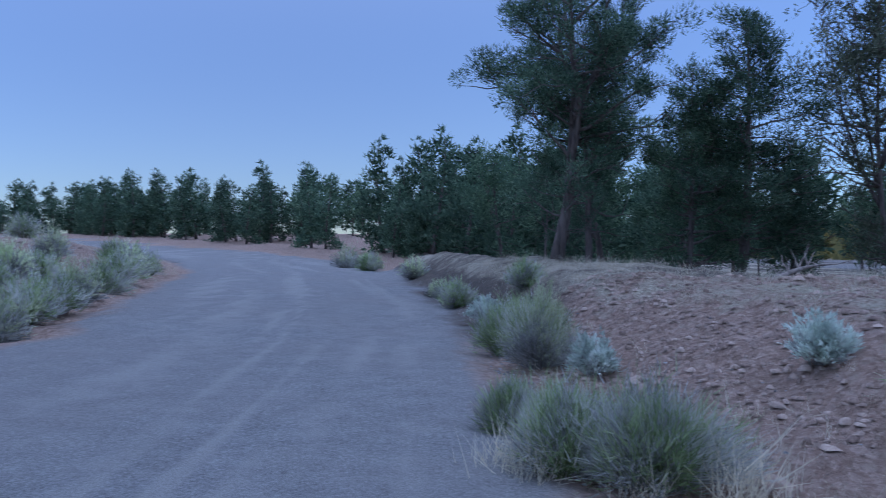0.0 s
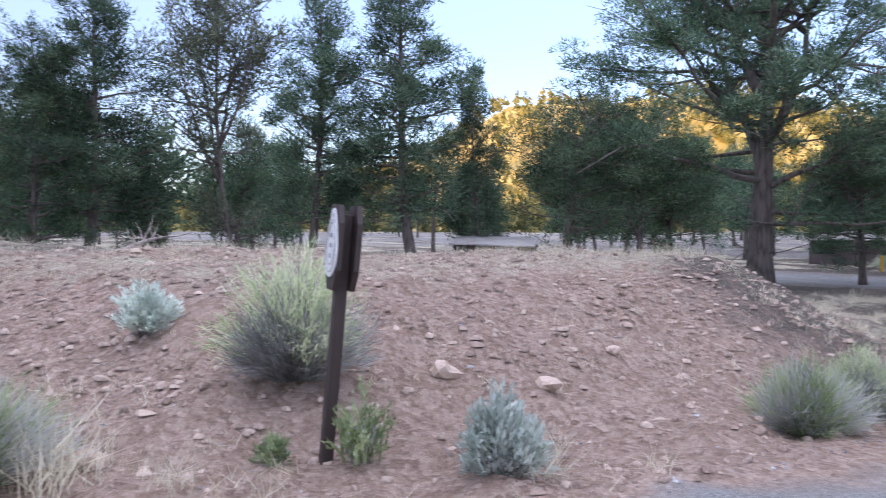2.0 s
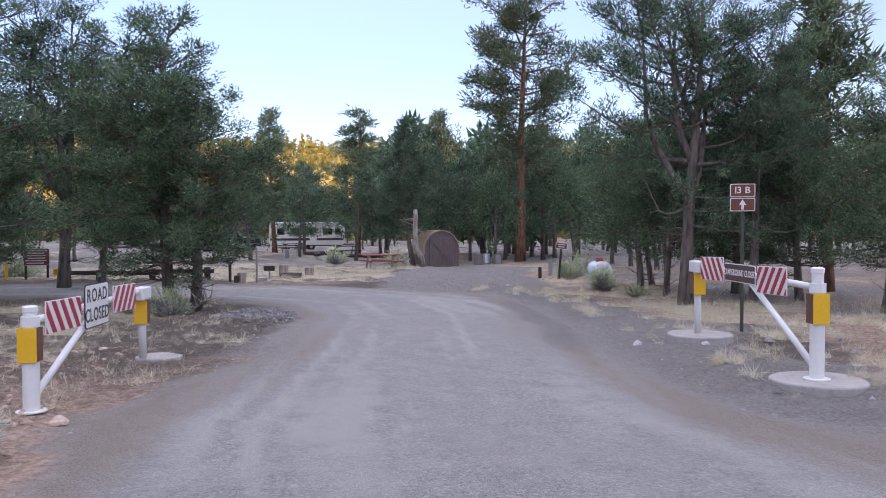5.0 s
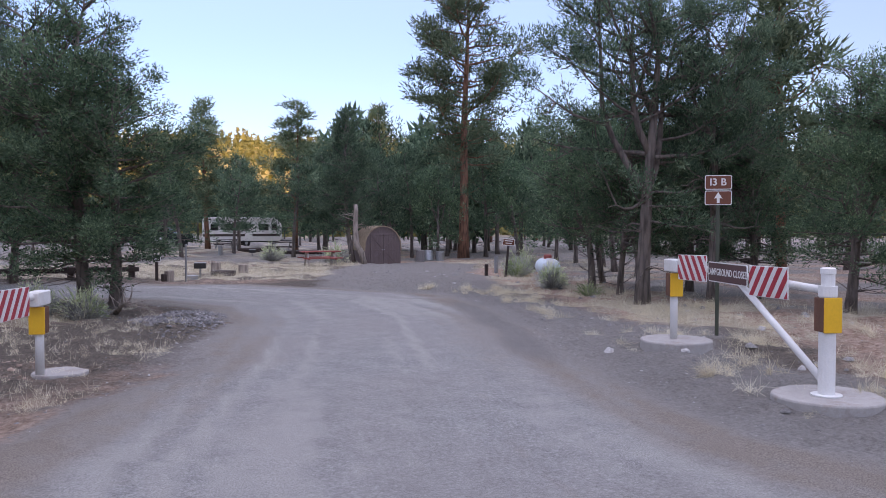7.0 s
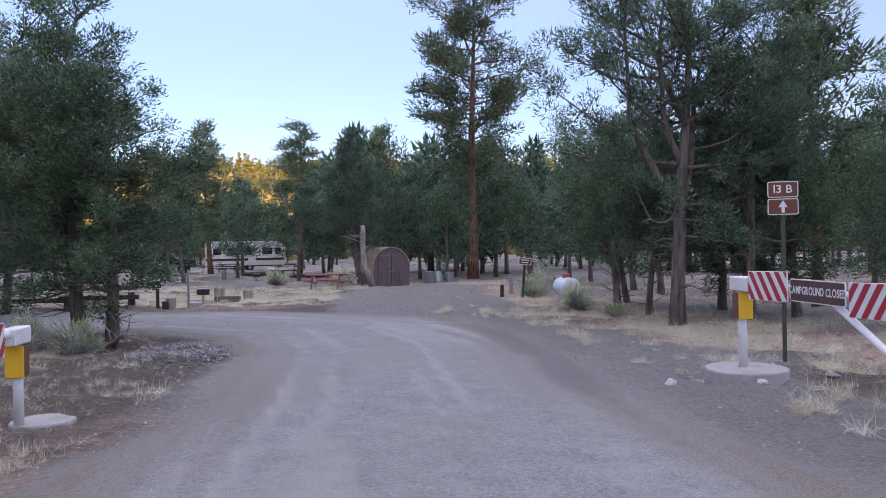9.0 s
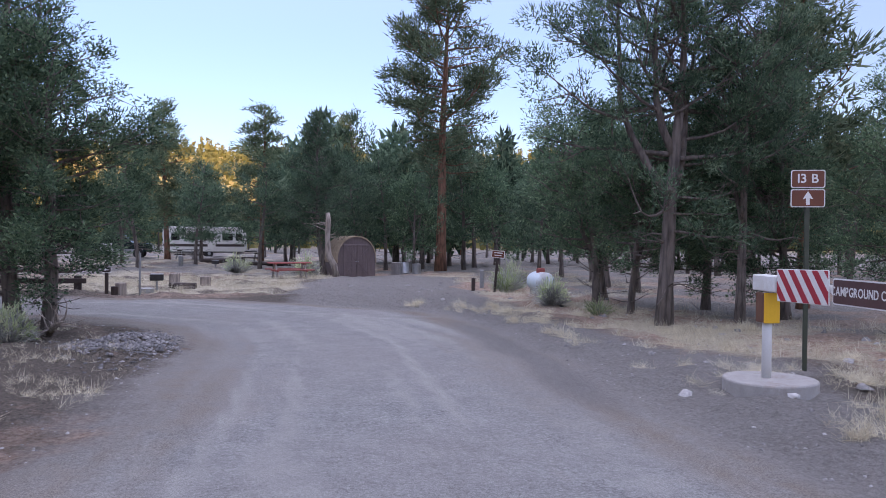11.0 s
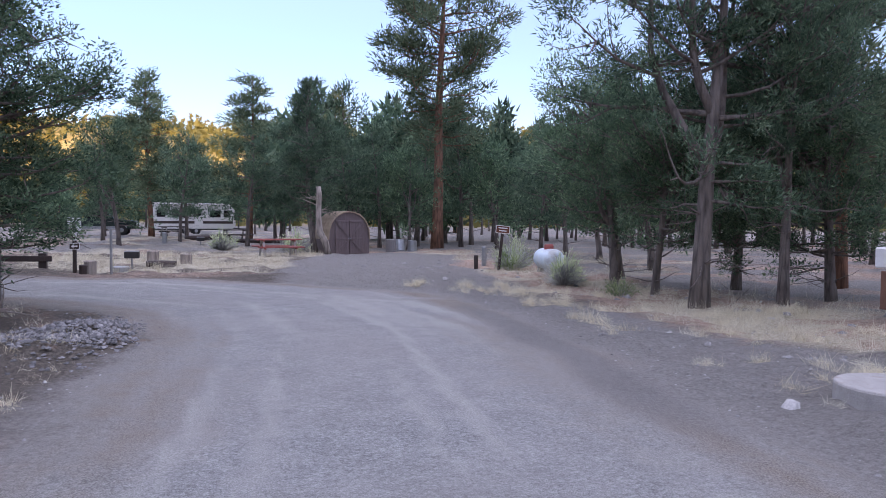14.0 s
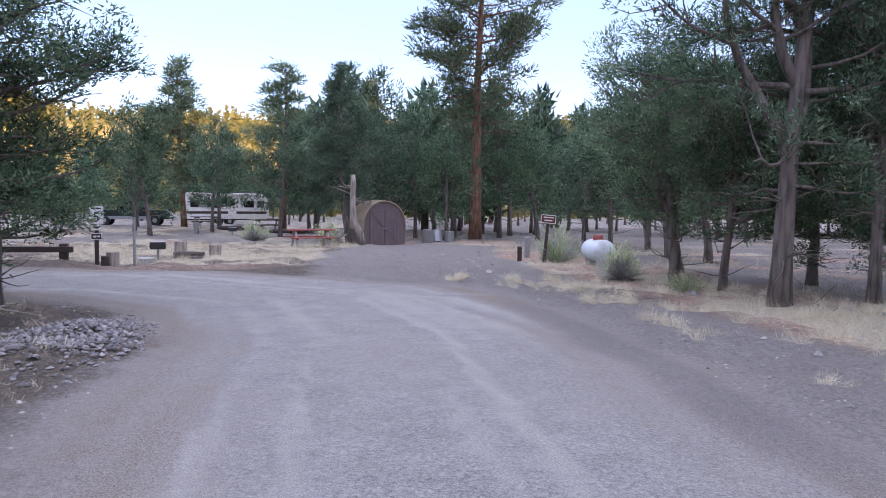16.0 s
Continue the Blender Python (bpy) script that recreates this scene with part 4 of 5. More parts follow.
def route_sign(x, y):
    s = thing("route_sign", "two small brown route signs on an olive steel post", "sign", pose(x, y, hz(x, y), 0, 0, -116))
    part("post", Build().box((0, 0.02, 1.1), (0.055, 0.03, 2.3), None, 0.006), GREEN_STEEL, s)
    a = plate_sign(s, pose(0, -0.005, 2.30), 0.385, 0.215, WHITE, BROWN_SIGN, 0.012)
    lettering("13 B", 0.15, WHITE, a, Matrix.Translation((0, -0.008, 0)) @ UPRIGHT)
    b = plate_sign(s, pose(0, -0.005, 2.07), 0.385, 0.215, WHITE, BROWN_SIGN, 0.012)
    part("arrow", Build().plate([(-0.02, -0.08), (0.02, -0.08), (0.02, 0.0), (0.06, -0.012), (0, 0.085), (-0.06, -0.012), (-0.02, 0.0)], -0.0095, -0.007), WHITE, b)


route_sign(14.4, -6.75)


# ---- the trail sign on the mound's foot ----
def trail_sign(x, y):
    lean = Matrix.Rotation(radians(5.2), 4, Vector((0.61, 0.79, 0)))
    s = thing("trail_sign", "leaning dark wooden post with white teardrop emblem plate", "sign", Matrix.Translation((x, y, hz(x, y) - 0.1)) @ lean @ pose(0, 0, 0, 0, 0, -111))
    part("post", Build().box((0, 0, 0.9), (0.085, 0.085, 1.84), None, 0.008), BROWN_WOOD, s)
    out = [(-0.08, 1.30), (0.08, 1.30), (0.15, 1.44), (0.15, 1.76), (0.09, 1.88), (-0.09, 1.88), (-0.15, 1.76), (-0.15, 1.44)]
    part("front_board", Build().plate(out, -0.078, -0.044), BROWN_WOOD, s)
    back = part("back_board", Build().plate([(px, pz) for px, pz in out], 0.044, 0.082), BROWN_WOOD, s)
    part("tag", Build().box((-0.154, 0.063, 1.69), (0.006, 0.03, 0.06)), WHITE, back, "small white tag")
    tear = []
    for k in range(28):
        a = 2 * math.pi * k / 28
        tear.append((0.15 * math.sin(a) * (1 - 0.32 * math.cos(a)), 1.62 + 0.235 * math.cos(a)))
    plate = part("emblem_plate", Build().plate(tear, -0.09, -0.08), WHITE, s, "white oval emblem plate with grey ring lines")
    for rr in (0.85, 0.62):
        pts = [(px * rr, -0.091, 1.61 + (pz - 1.61) * rr) for px, pz in tear]
        part("ring_line", Build().tube(pts + pts[:1], [0.004] * 29, 5, False), STEEL, plate)
    for zz, ww in ((1.76, 0.03), (1.67, 0.05), (1.60, 0.06), (1.53, 0.05)):
        part("emblem_mark", Build().box((0, -0.091, zz), (ww, 0.004, 0.03)), STEEL, plate)


trail_sign(3.46, 4.53)


# ---- the arched shed ----
def shed(x, y, turn):
    s = thing("storage_shed", "small brown arch-roofed wooden storage shed with double doors", "shed", pose(x, y, hz(x, y) - 0.02, 0, 0, turn))
    w, hh, depth = 1.02, 2.05, 1.9
    arch = [(-w, 0), (w, 0), (w, 0.75)]
    for k in range(1, 12):
        a = math.pi * k / 12
        arch.append((w * math.cos(a), 0.75 + (hh - 0.75) * math.sin(a) ** 0.8))
    arch.append((-w, 0.75))
    part("body", Build().plate(arch, 0.03, depth), SHED_PAINT, s)
    roof = Build()
    outer = [(px * 1.035, pz + (0.05 if pz > 0.8 else 0)) for px, pz in arch[2:]]
    inner = arch[2:]
    n = len(outer)
    vs = [(p[0], yy, p[1]) for yy in (-0.05, depth + 0.06) for p in outer + inner]
    fs = []
    for i in range(n - 1):
        fs += [(i, i + 1, 2 * n + i + 1, 2 * n + i), (n + i, n + i + 1, 3 * n + i + 1, 3 * n + i), (i, i + 1, n + i + 1, n + i), (2 * n + i, 2 * n + i + 1, 3 * n + i + 1, 3 * n + i)]
    roof.add(vs, fs)
    part("roof", roof, SHINGLE, s, "tan weathered arched roof covering")
    for sx in (-1, 1):
        x0 = sx * 0.36
        door = part("door", Build().box((x0, 0.005, 0.86), (0.70, 0.05, 1.62), None, 0.006), SHED_PAINT, s)
        for q in range(5):
            part("plank", Build().box((x0 - 0.28 + 0.14 * q, -0.026, 0.86), (0.128, 0.016, 1.6), None, 0.004), SHED_PAINT, door)
        part("trim", Build().box((x0, -0.044, 1.62), (0.70, 0.02, 0.09), None, 0.004), SHED_PAINT, door)
        part("trim", Build().box((x0, -0.044, 0.80), (0.70, 0.02, 0.09), None, 0.004), SHED_PAINT, door)
        for za, zb in ((0.84, 1.58), (0.76, 0.1)):
            brace = Build().tube([(sx * 0.03, -0.045, za), (sx * 0.68, -0.045, zb)], [0.035, 0.035], 4)
            part("brace", brace, SHED_PAINT, door)
        part("hasp", Build().box((sx * 0.05, -0.06, 0.82), (0.06, 0.012, 0.035), None, 0.003), STEEL, door)


shed(46.8, -6.5, -78.5)


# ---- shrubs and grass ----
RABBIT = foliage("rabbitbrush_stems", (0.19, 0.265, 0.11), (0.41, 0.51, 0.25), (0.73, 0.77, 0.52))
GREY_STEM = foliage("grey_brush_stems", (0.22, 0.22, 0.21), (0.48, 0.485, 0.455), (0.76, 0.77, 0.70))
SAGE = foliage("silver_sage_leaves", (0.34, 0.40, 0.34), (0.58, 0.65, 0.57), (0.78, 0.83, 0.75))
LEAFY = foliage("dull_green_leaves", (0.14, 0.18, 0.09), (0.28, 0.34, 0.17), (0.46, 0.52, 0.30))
STRAW = foliage("dry_straw", (0.45, 0.385, 0.265), (0.71, 0.645, 0.48), (0.89, 0.84, 0.68))


def brush_mesh(seed, w, h, stems, leaf, width, mat, green=0.5, droop=0.0, name="foliage", leafy=0, lift=0.0):
    """A domed brush: stems that fan out from the foot, with thin blades along their upper half."""
    rng = np.random.default_rng(seed)
    a = rng.uniform(0, 2 * np.pi, stems)
    r = np.sqrt(rng.random(stems))
    lobes = 1 + 0.30 * np.sin(3 * a + seed) + 0.16 * np.sin(5 * a + 2 * seed)
    tip = np.stack([np.cos(a) * r * w / 2 * lobes, np.sin(a) * r * w / 2 * lobes, h * np.sqrt(1 - 0.8 * r ** 2) * rng.uniform(0.3, 1.25, stems) * (1 + 0.16 * np.sin(4 * a + 3 * seed))], -1)
    foot = tip * np.array([0.28 + 0.5 * lift, 0.28 + 0.5 * lift, lift]) + rng.normal(0, 0.03, (stems, 3)) * np.array([1, 1, 0])
    mid = foot + (tip - foot) * 0.55 + np.stack([np.zeros(stems), np.zeros(stems), h * (0.12 - droop) * np.ones(stems)], -1) + rng.normal(0, 0.02, (stems, 3))
    side = np.cross(tip - foot, rng.normal(0, 1, (stems, 3)))
    side /= np.linalg.norm(side, axis=1, keepdims=True) + 1e-9
    t0 = np.clip(green + rng.normal(0, 0.18, stems) + 0.26 * np.sin(2 * a + seed), 0, 1)
    k = side * leaf * width
    V = [np.stack([foot - k, foot + k, mid + k, mid - k, tip], 1).reshape(-1, 3)]
    q = np.arange(stems)[:, None] * 5
    F = [np.concatenate([q + [[0, 1, 2]], q + [[0, 2, 3]], q + [[3, 2, 4]]])]
    # stem tint is halved at the foot and highest at the tip
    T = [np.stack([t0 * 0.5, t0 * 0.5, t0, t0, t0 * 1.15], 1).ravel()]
    n = len(V[0])
    for j in range(5 + leafy):
        f = 0.35 + 0.65 * rng.random((stems, 1))
        c = np.where(f < 0.55, foot + (mid - foot) * f / 0.55, mid + (tip - mid) * (f - 0.55) / 0.45)
        d = tip - foot
        d /= np.linalg.norm(d, axis=1, keepdims=True)
        v, fc, t = blades(rng, c, d, np.full(stems, leaf), 1, width * 1.3, 0.28, t0)
        V.append(v), F.append(fc + n), T.append(t)
        n += len(v)
    v = np.concatenate(V)
    v[:, 2] = np.maximum(v[:, 2], -0.02)
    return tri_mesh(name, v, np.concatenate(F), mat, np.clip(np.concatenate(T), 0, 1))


def shrub(kind, x, y, w, h, seed, label):
    k = 1.0 if math.hypot(x, y) < 12 else 0.32
    wd = 0.026 if k == 1 else 0.06
    s = thing("shrub", label, "shrub", pose(x, y, hz(x, y) - 0.02), "roadside shrubs")
    if kind == "rabbit":
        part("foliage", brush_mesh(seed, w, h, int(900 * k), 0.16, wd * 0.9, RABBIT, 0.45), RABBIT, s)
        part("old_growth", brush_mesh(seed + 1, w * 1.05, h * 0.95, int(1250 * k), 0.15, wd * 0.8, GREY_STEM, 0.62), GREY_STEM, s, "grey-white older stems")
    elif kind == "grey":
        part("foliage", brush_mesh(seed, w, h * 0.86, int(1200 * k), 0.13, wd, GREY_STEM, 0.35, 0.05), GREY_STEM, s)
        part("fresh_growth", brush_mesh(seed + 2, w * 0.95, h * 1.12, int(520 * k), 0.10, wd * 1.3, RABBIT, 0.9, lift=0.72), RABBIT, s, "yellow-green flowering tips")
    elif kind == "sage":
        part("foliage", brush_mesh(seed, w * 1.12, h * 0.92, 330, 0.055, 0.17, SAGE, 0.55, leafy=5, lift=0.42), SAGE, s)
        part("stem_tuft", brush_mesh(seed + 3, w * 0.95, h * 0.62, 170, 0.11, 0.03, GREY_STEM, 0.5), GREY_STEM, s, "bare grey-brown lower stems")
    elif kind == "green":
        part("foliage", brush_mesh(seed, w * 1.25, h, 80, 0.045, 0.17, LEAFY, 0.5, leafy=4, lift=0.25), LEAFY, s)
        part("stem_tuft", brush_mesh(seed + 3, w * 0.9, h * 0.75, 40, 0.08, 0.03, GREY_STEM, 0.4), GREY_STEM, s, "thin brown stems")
    return s


shrub("rabbit", 1.36, 5.4, 1.1, 0.60, 1, "rounded green and grey rabbitbrush beside the gravel")
shrub("rabbit", 0.85, 5.6, 0.7, 0.50, 2, "pale green rabbitbrush clump beside the gravel")
shrub("rabbit", 0.58, 6.7, 0.42, 0.34, 3, "small bright green bush beside the gravel")
shrub("grey", 3.85, 5.5, 1.2, 0.78, 4, "grey brush with yellow-green tips behind the trail sign")
shrub("sage", 4.15, 3.5, 0.5, 0.5, 5, "silvery sagebrush at the foot of the mound")
shrub("green", 3.58, 4.28, 0.32, 0.5, 6, "small leafy green bush at the trail sign's foot")
shrub("green", 3.1, 4.6, 0.18, 0.16, 7, "tiny green bush on bare soil")
shrub("sage", 3.35, 7.2, 0.5, 0.42, 8, "small grey-green sagebrush on the mound")
shrub("grey", 1.2, 10.0, 1.0, 0.75, 9, "grey-green brush on the bank")
shrub("rabbit", 0.9, 11.2, 0.8, 0.65, 10, "grey-green brush on the bank")
shrub("sage", 1.7, 9.1, 0.45, 0.4, 11, "small pale sage on the bank")
shrub("sage", 0.75, 14.5, 0.5, 0.4, 12, "grey sage at the road's edge")
for i, (x, y, w) in enumerate(((0.3, 18.0, 0.8), (-1.0, 28, 1.0), (-3.2, 35.5, 1.3), (-4.4, 38, 1.5), (1.3, 12.6, 0.6), (-0.1, 21, 0.6), (1.6, 16, 0.7))):
    shrub("grey" if i % 2 else "rabbit", x, y, w, w * 0.6, 20 + i, "grey-green brush along the road's edge")
for i, (x, y, w, h) in enumerate(((-6.6, 12.0, 1.0, 0.65), (-7.0, 13.6, 1.2, 0.7), (-7.3, 15.2, 1.1, 0.65), (-7.7, 17.0, 1.2, 0.7), (-8.2, 19.5, 1.3, 0.75), (-8.8, 22.0, 1.4, 0.8), (-9.6, 25.0, 1.4, 0.85), (-10.3, 28.0, 1.4, 0.85), (-8.6, 15.2, 1.0, 0.6), (-9.4, 17.6, 1.0, 0.7), (-10.2, 20.5, 1.1, 0.7), (-9.6, 15.8, 1.0, 0.8), (-12, 25, 1.2, 0.8), (-12.4, 31, 1.3, 0.8), (-12.2, 17, 1.3, 0.9), (-14, 22, 1.3, 0.9), (-16, 31, 1.3, 0.9))):
    shrub("rabbit" if i % 3 else "grey", x, y, w, h, 40 + i, "dull green brush on the opposite road bank")
shrub("rabbit", 7.45, 2.95, 0.85, 0.52, 60, "grey and green brush near the open gate")
shrub("grey", 8.45, 2.85, 0.75, 0.45, 61, "dark grey brush near the open gate")
shrub("grey", 27.4, -8.9, 1.0, 0.62, 62, "round grey-green brush beside the gas tank")
shrub("rabbit", 33.6, -9.75, 1.2, 0.65, 63, "pale green brush behind the gas tank")
shrub("grey", 37.0, -11.2, 1.6, 0.8, 64, "grey brush in dry grass")
shrub("green", 24.6, -9.0, 0.7, 0.45, 65, "small green bush in dry grass")
shrub("grey", 46.3, -3.9, 1.5, 0.9, 66, "grey-green brush beside the shed")
shrub("rabbit", 35.3, 11.6, 1.6, 0.7, 67, "grey-green brush at the campground notice board")
shrub("grey", 51, -0.7, 1.6, 0.8, 68, "grey-green brush in the campground")
shrub("grey", 20.9, 3.4, 0.9, 0.5, 69, "grey twiggy brush under the juniper")
shrub("grey", 21.2, 4.4, 1.0, 0.5, 70, "grey twiggy brush under the juniper")


def on_ground(rng, n, x0, x1, y0, y1, keep):
    """Up to n random places in a rectangle, kept with the chance that keep(x, y) gives."""
    x, y = rng.uniform(x0, x1, n), rng.uniform(y0, y1, n)
    ok = rng.random(n) < keep(x, y)
    x, y = x[ok], y[ok]
    return x, y, height(x, y)


def off_road(x, y, m=0.4):
    return np.minimum(to_line(x, y, MAIN_ROAD)[0], to_line(x, y, CAMP_ROAD)[0]) > m


def grass(name, seed, spots, size, count, label, lie=0.9):
    rng = np.random.default_rng(seed)
    x, y, z = spots(rng)
    n = len(x)
    C = np.stack([x, y, z], -1)
    D = np.tile([0.0, 0.0, 1.0], (n, 1)) + rng.normal(0, 0.25, (n, 3))
    C2 = np.repeat(C, 3, 0) + rng.normal(0, 1, (n * 3, 3)) * np.array([size * 0.35, size * 0.35, 0])
    v, f, t = blades(rng, C2, np.repeat(D, 3, 0), np.repeat(size * rng.uniform(0.4, 1.2, n), 3), count, 0.016, lie * 0.6, np.repeat(0.5 + 0.18 * rng.normal(size=n), 3))
    ob = new(name, tri_mesh(name, v, f, STRAW, t))
    return tagged(ob, label, "grass", kind="stuff")


grass("dry_grass", 1, lambda r: on_ground(r, 26000, 11, 46, -17, 14, lambda x, y: np.where(off_road(x, y, 0.8) & (to_line(x, y, YARD)[0] > 0.1), np.clip(covers(x, y)["straw"] - 0.25, 0, 1) * 1.2, 0)), 0.20, 7, "pale dry grass tufts among the trees")
grass("crest_grass", 2, lambda r: on_ground(r, 9000, -3, 15, 4, 24, lambda x, y: np.where(inside(x, y, MOUND), np.clip(covers(x, y)["straw"] * 0.9 + 0.012, 0, 1), 0) * (height(x, y) > 0.2)), 0.16, 5, "dry straw along the crest of the mound")
grass("verge_grass", 3, lambda r: on_ground(r, 2600, -1, 12, 2.6, 16, lambda x, y: np.where(off_road(x, y, 0.3), 0.16 + 0.3 * (vnoise(x, y, 0.8) > 0.2), 0) * (height(x, y) < 0.5)), 0.17, 5, "thin dry grass stems on the verge", 1.2)
grass("bank_grass", 4, lambda r: on_ground(r, 5000, -22, -7, 8, 45, lambda x, y: np.where(off_road(x, y, 0.4), 0.3, 0)), 0.22, 5, "dry grass on the opposite road bank")
grass("gate_grass", 5, lambda r: on_ground(r, 5200, 9, 27, -10.5, -4.6, lambda x, y: np.where(off_road(x, y, 0.9), 0.03 + 0.9 * (vnoise(x, y, 0.55) > 0.58), 0)), 0.16, 30, "dry grass tufts round the gate footings", 2.0)
grass("thicket_grass", 6, lambda r: on_ground(r, 2600, 10.5, 24, 1.2, 6, lambda x, y: np.where(off_road(x, y, 0.5), 0.12 + 0.6 * (vnoise(x, y, 0.9) > 0.25), 0)), 0.12, 9, "dry grass and twigs under the juniper", 1.8)
for i, (x, y, s) in enumerate(((1.8, 5.0, 0.42), (0.6, 5.3, 0.34), (1.95, 5.2, 0.34), (2.3, 4.5, 0.2), (4.3, 3.3, 0.3), (0.4, 5.6, 0.3), (1.2, 4.85, 0.25))):
    rng = np.random.default_rng(90 + i)
    C = np.tile([0.0, 0.0, 0.0], (30, 1)) + rng.normal(0, 0.08, (30, 3)) * np.array([1, 1, 0])
    v, f, t = blades(rng, C, np.tile([0.1, -0.1, 0.8], (30, 1)), np.full(30, s), 4, 0.012, 0.35, np.full(30, 0.7))
    g = new("grass_clump", tri_mesh("grass_clump", v, f, STRAW, t))
    g.matrix_basis = pose(x, y, hz(x, y))
    tagged(g, "bleached dry grass clump beside the rabbitbrush", "grass", "dry grass clumps")


# ---- loose stones ----
def stones(name, seed, spots, lo, hi, mat, label, power=3.0):
    """Loose stones as one object: rough octahedral lumps, sunk a little into the ground."""
    rng = np.random.default_rng(seed)
    x, y, z = spots(rng)
    n = len(x)
    base = np.array([(1, 0, 0), (0, 1, 0), (-1, 0, 0), (0, -1, 0), (0.5, 0.5, 0.75), (-0.5, 0.55, 0.7), (-0.5, -0.5, 0.8), (0.5, -0.5, 0.7), (0, 0, 0.95), (0, 0, -0.5)])
    tris = np.array([(0, 1, 4), (1, 5, 4), (1, 2, 5), (2, 6, 5), (2, 3, 6), (3, 7, 6), (3, 0, 7), (0, 4, 7), (4, 5, 8), (5, 6, 8), (6, 7, 8), (7, 4, 8)])
    s = (lo + (hi - lo) * rng.random(n) ** power)[:, None, None]
    v = base[None] * (1 + rng.normal(0, 0.26, (n, 10, 3))) * rng.uniform([0.7, 0.7, 0.45], [1.2, 1.2, 0.85], (n, 1, 3)) * s * 0.5
    a = rng.uniform(0, 6.28, n)
    c, sn = np.cos(a)[:, None], np.sin(a)[:, None]
    v = np.stack([v[..., 0] * c - v[..., 1] * sn, v[..., 0] * sn + v[..., 1] * c, v[..., 2]], -1) + np.stack([x, y, z], -1)[:, None]
    f = (tris[None] + (np.arange(n) * 10)[:, None, None]).reshape(-1, 3)
    ob = new(name, tri_mesh(name, v.reshape(-1, 3), f, mat))
    return tagged(ob, label, "stones", kind="stuff")


stones("mound_stones", 1, lambda r: on_ground(r, 44000, 0, 15, 2.6, 13, lambda x, y: np.where(off_road(x, y, 0.3), 0.28 + 0.45 * (height(x, y) > 0.1) * (vnoise(x, y, 1.6) > -0.2), 0)), 0.014, 0.13, ROCK, "loose red-brown stones and clods on the mound", 5.0)
stones("road_stones", 2, lambda r: on_ground(r, 42000, -6, 30, -7, 12, lambda x, y: np.where(off_road(x, y, 0.6), 0.10, 0.40 + 0.4 * off_road(x, y, -0.7)) * np.clip(1.3 - np.hypot(x - 6, y) / 22, 0, 1)), 0.012, 0.05, GRAVEL_STONE, "loose gravel stones on the road", 4.0)
stones("edge_gravel", 6, lambda r: on_ground(r, 26000, -1.5, 3.5, 2.5, 26, lambda x, y: 0.85 * np.exp(-((to_line(x, y, MAIN_ROAD)[0] + 0.1) / 0.45) ** 2) * np.clip(1.2 - y / 26, 0, 1)), 0.014, 0.05, GRAVEL_STONE, "coarse blue-grey gravel thrown to the road edge", 2.5)
stones("rock_heap", 3, lambda r: (lambda x, y: (x, y, height(x, y) + 0.12 * np.exp(-((x - 19.7) ** 2 / 1.6 + (y - 1.4) ** 2 / 0.3))))(r.normal(19.7, 0.9, 1900), r.normal(1.4, 0.4, 1900)), 0.03, 0.09, DARK_STONE, "heap of broken grey stones at the roadside", 1.5)
stones("verge_stones", 4, lambda r: on_ground(r, 3200, 9, 40, -12, -4.5, lambda x, y: np.where(off_road(x, y, 0.4), 0.25, 0)), 0.03, 0.22, GRAVEL_STONE, "pale stones scattered on the verge", 5.0)
stones("bank_stones", 5, lambda r: on_ground(r, 2500, -20, -7, 8, 35, lambda x, y: np.where(off_road(x, y, 0.3), 0.4, 0)), 0.04, 0.3, ROCK, "stones on the opposite road bank", 4.0)
for x, y, s, tw in ((5.2, 5.2, 0.34, 20), (5.9, 4.6, 0.26, 70), (4.9, 6.2, 0.22, 120), (2.15, 5.2, 0.24, 10), (7.3, 4.9, 0.2, 50), (9.7, 2.35, 0.2, 30)):
    bm = bmesh.new()
    bmesh.ops.create_icosphere(bm, subdivisions=2, radius=0.5)
    for v in bm.verts:
        k = 1 + 0.5 * noise.noise(v.co * 2.2 + Vector((x, y, 0)))
        v.co = Vector((v.co.x * 1.1, v.co.y * 0.8, v.co.z * 0.6)) * k * s
    me = bpy.data.meshes.new("rock")
    bm.to_mesh(me), bm.free()
    me.materials.append(ROCK)
    ob = new("rock", me)
    ob.matrix_basis = pose(x, y, hz(x, y) + s * 0.08, 0, 12, tw)
    tagged(ob, "angular red-brown rock half sunk in the soil", "rock", "rocks on the mound")


# ---- fallen and standing dead wood ----
def dead_branches(x, y, turn, length, tilt, seed, label, name="dead_branch"):
    rng = np.random.default_rng(seed)
    ob = thing(name, label, "branch", pose(x, y, hz(x, y) + 0.03, 0, 0, turn))
    main = path3(rng, (0, 0, 0), (1, 0, tilt), length, 6, 0.09, 0)
    part("limb", Build().tube(main, [0.07 - 0.009 * k for k in range(7)], 7), DEADWOOD, ob, smooth=True)
    for k in range(1, 6):
        for _ in range(2):
            d = (0.6, rng.normal(0, 0.8), abs(rng.normal(0, 0.7)))
            tw = path3(rng, main[k], d, length * rng.uniform(0.2, 0.5), 4, 0.22, 0.02)
            part("twig", Build().tube(tw, [0.025, 0.018, 0.012, 0.008, 0.003], 5, False), DEADWOOD, ob, smooth=True)


dead_branches(6.2, 15.4, 40, 1.5, 0.35, 3, "bleached fallen branch on the back of the mound")
dead_branches(21.6, 2.9, 200, 1.6, 0.25, 5, "grey dead branches lying under the juniper")


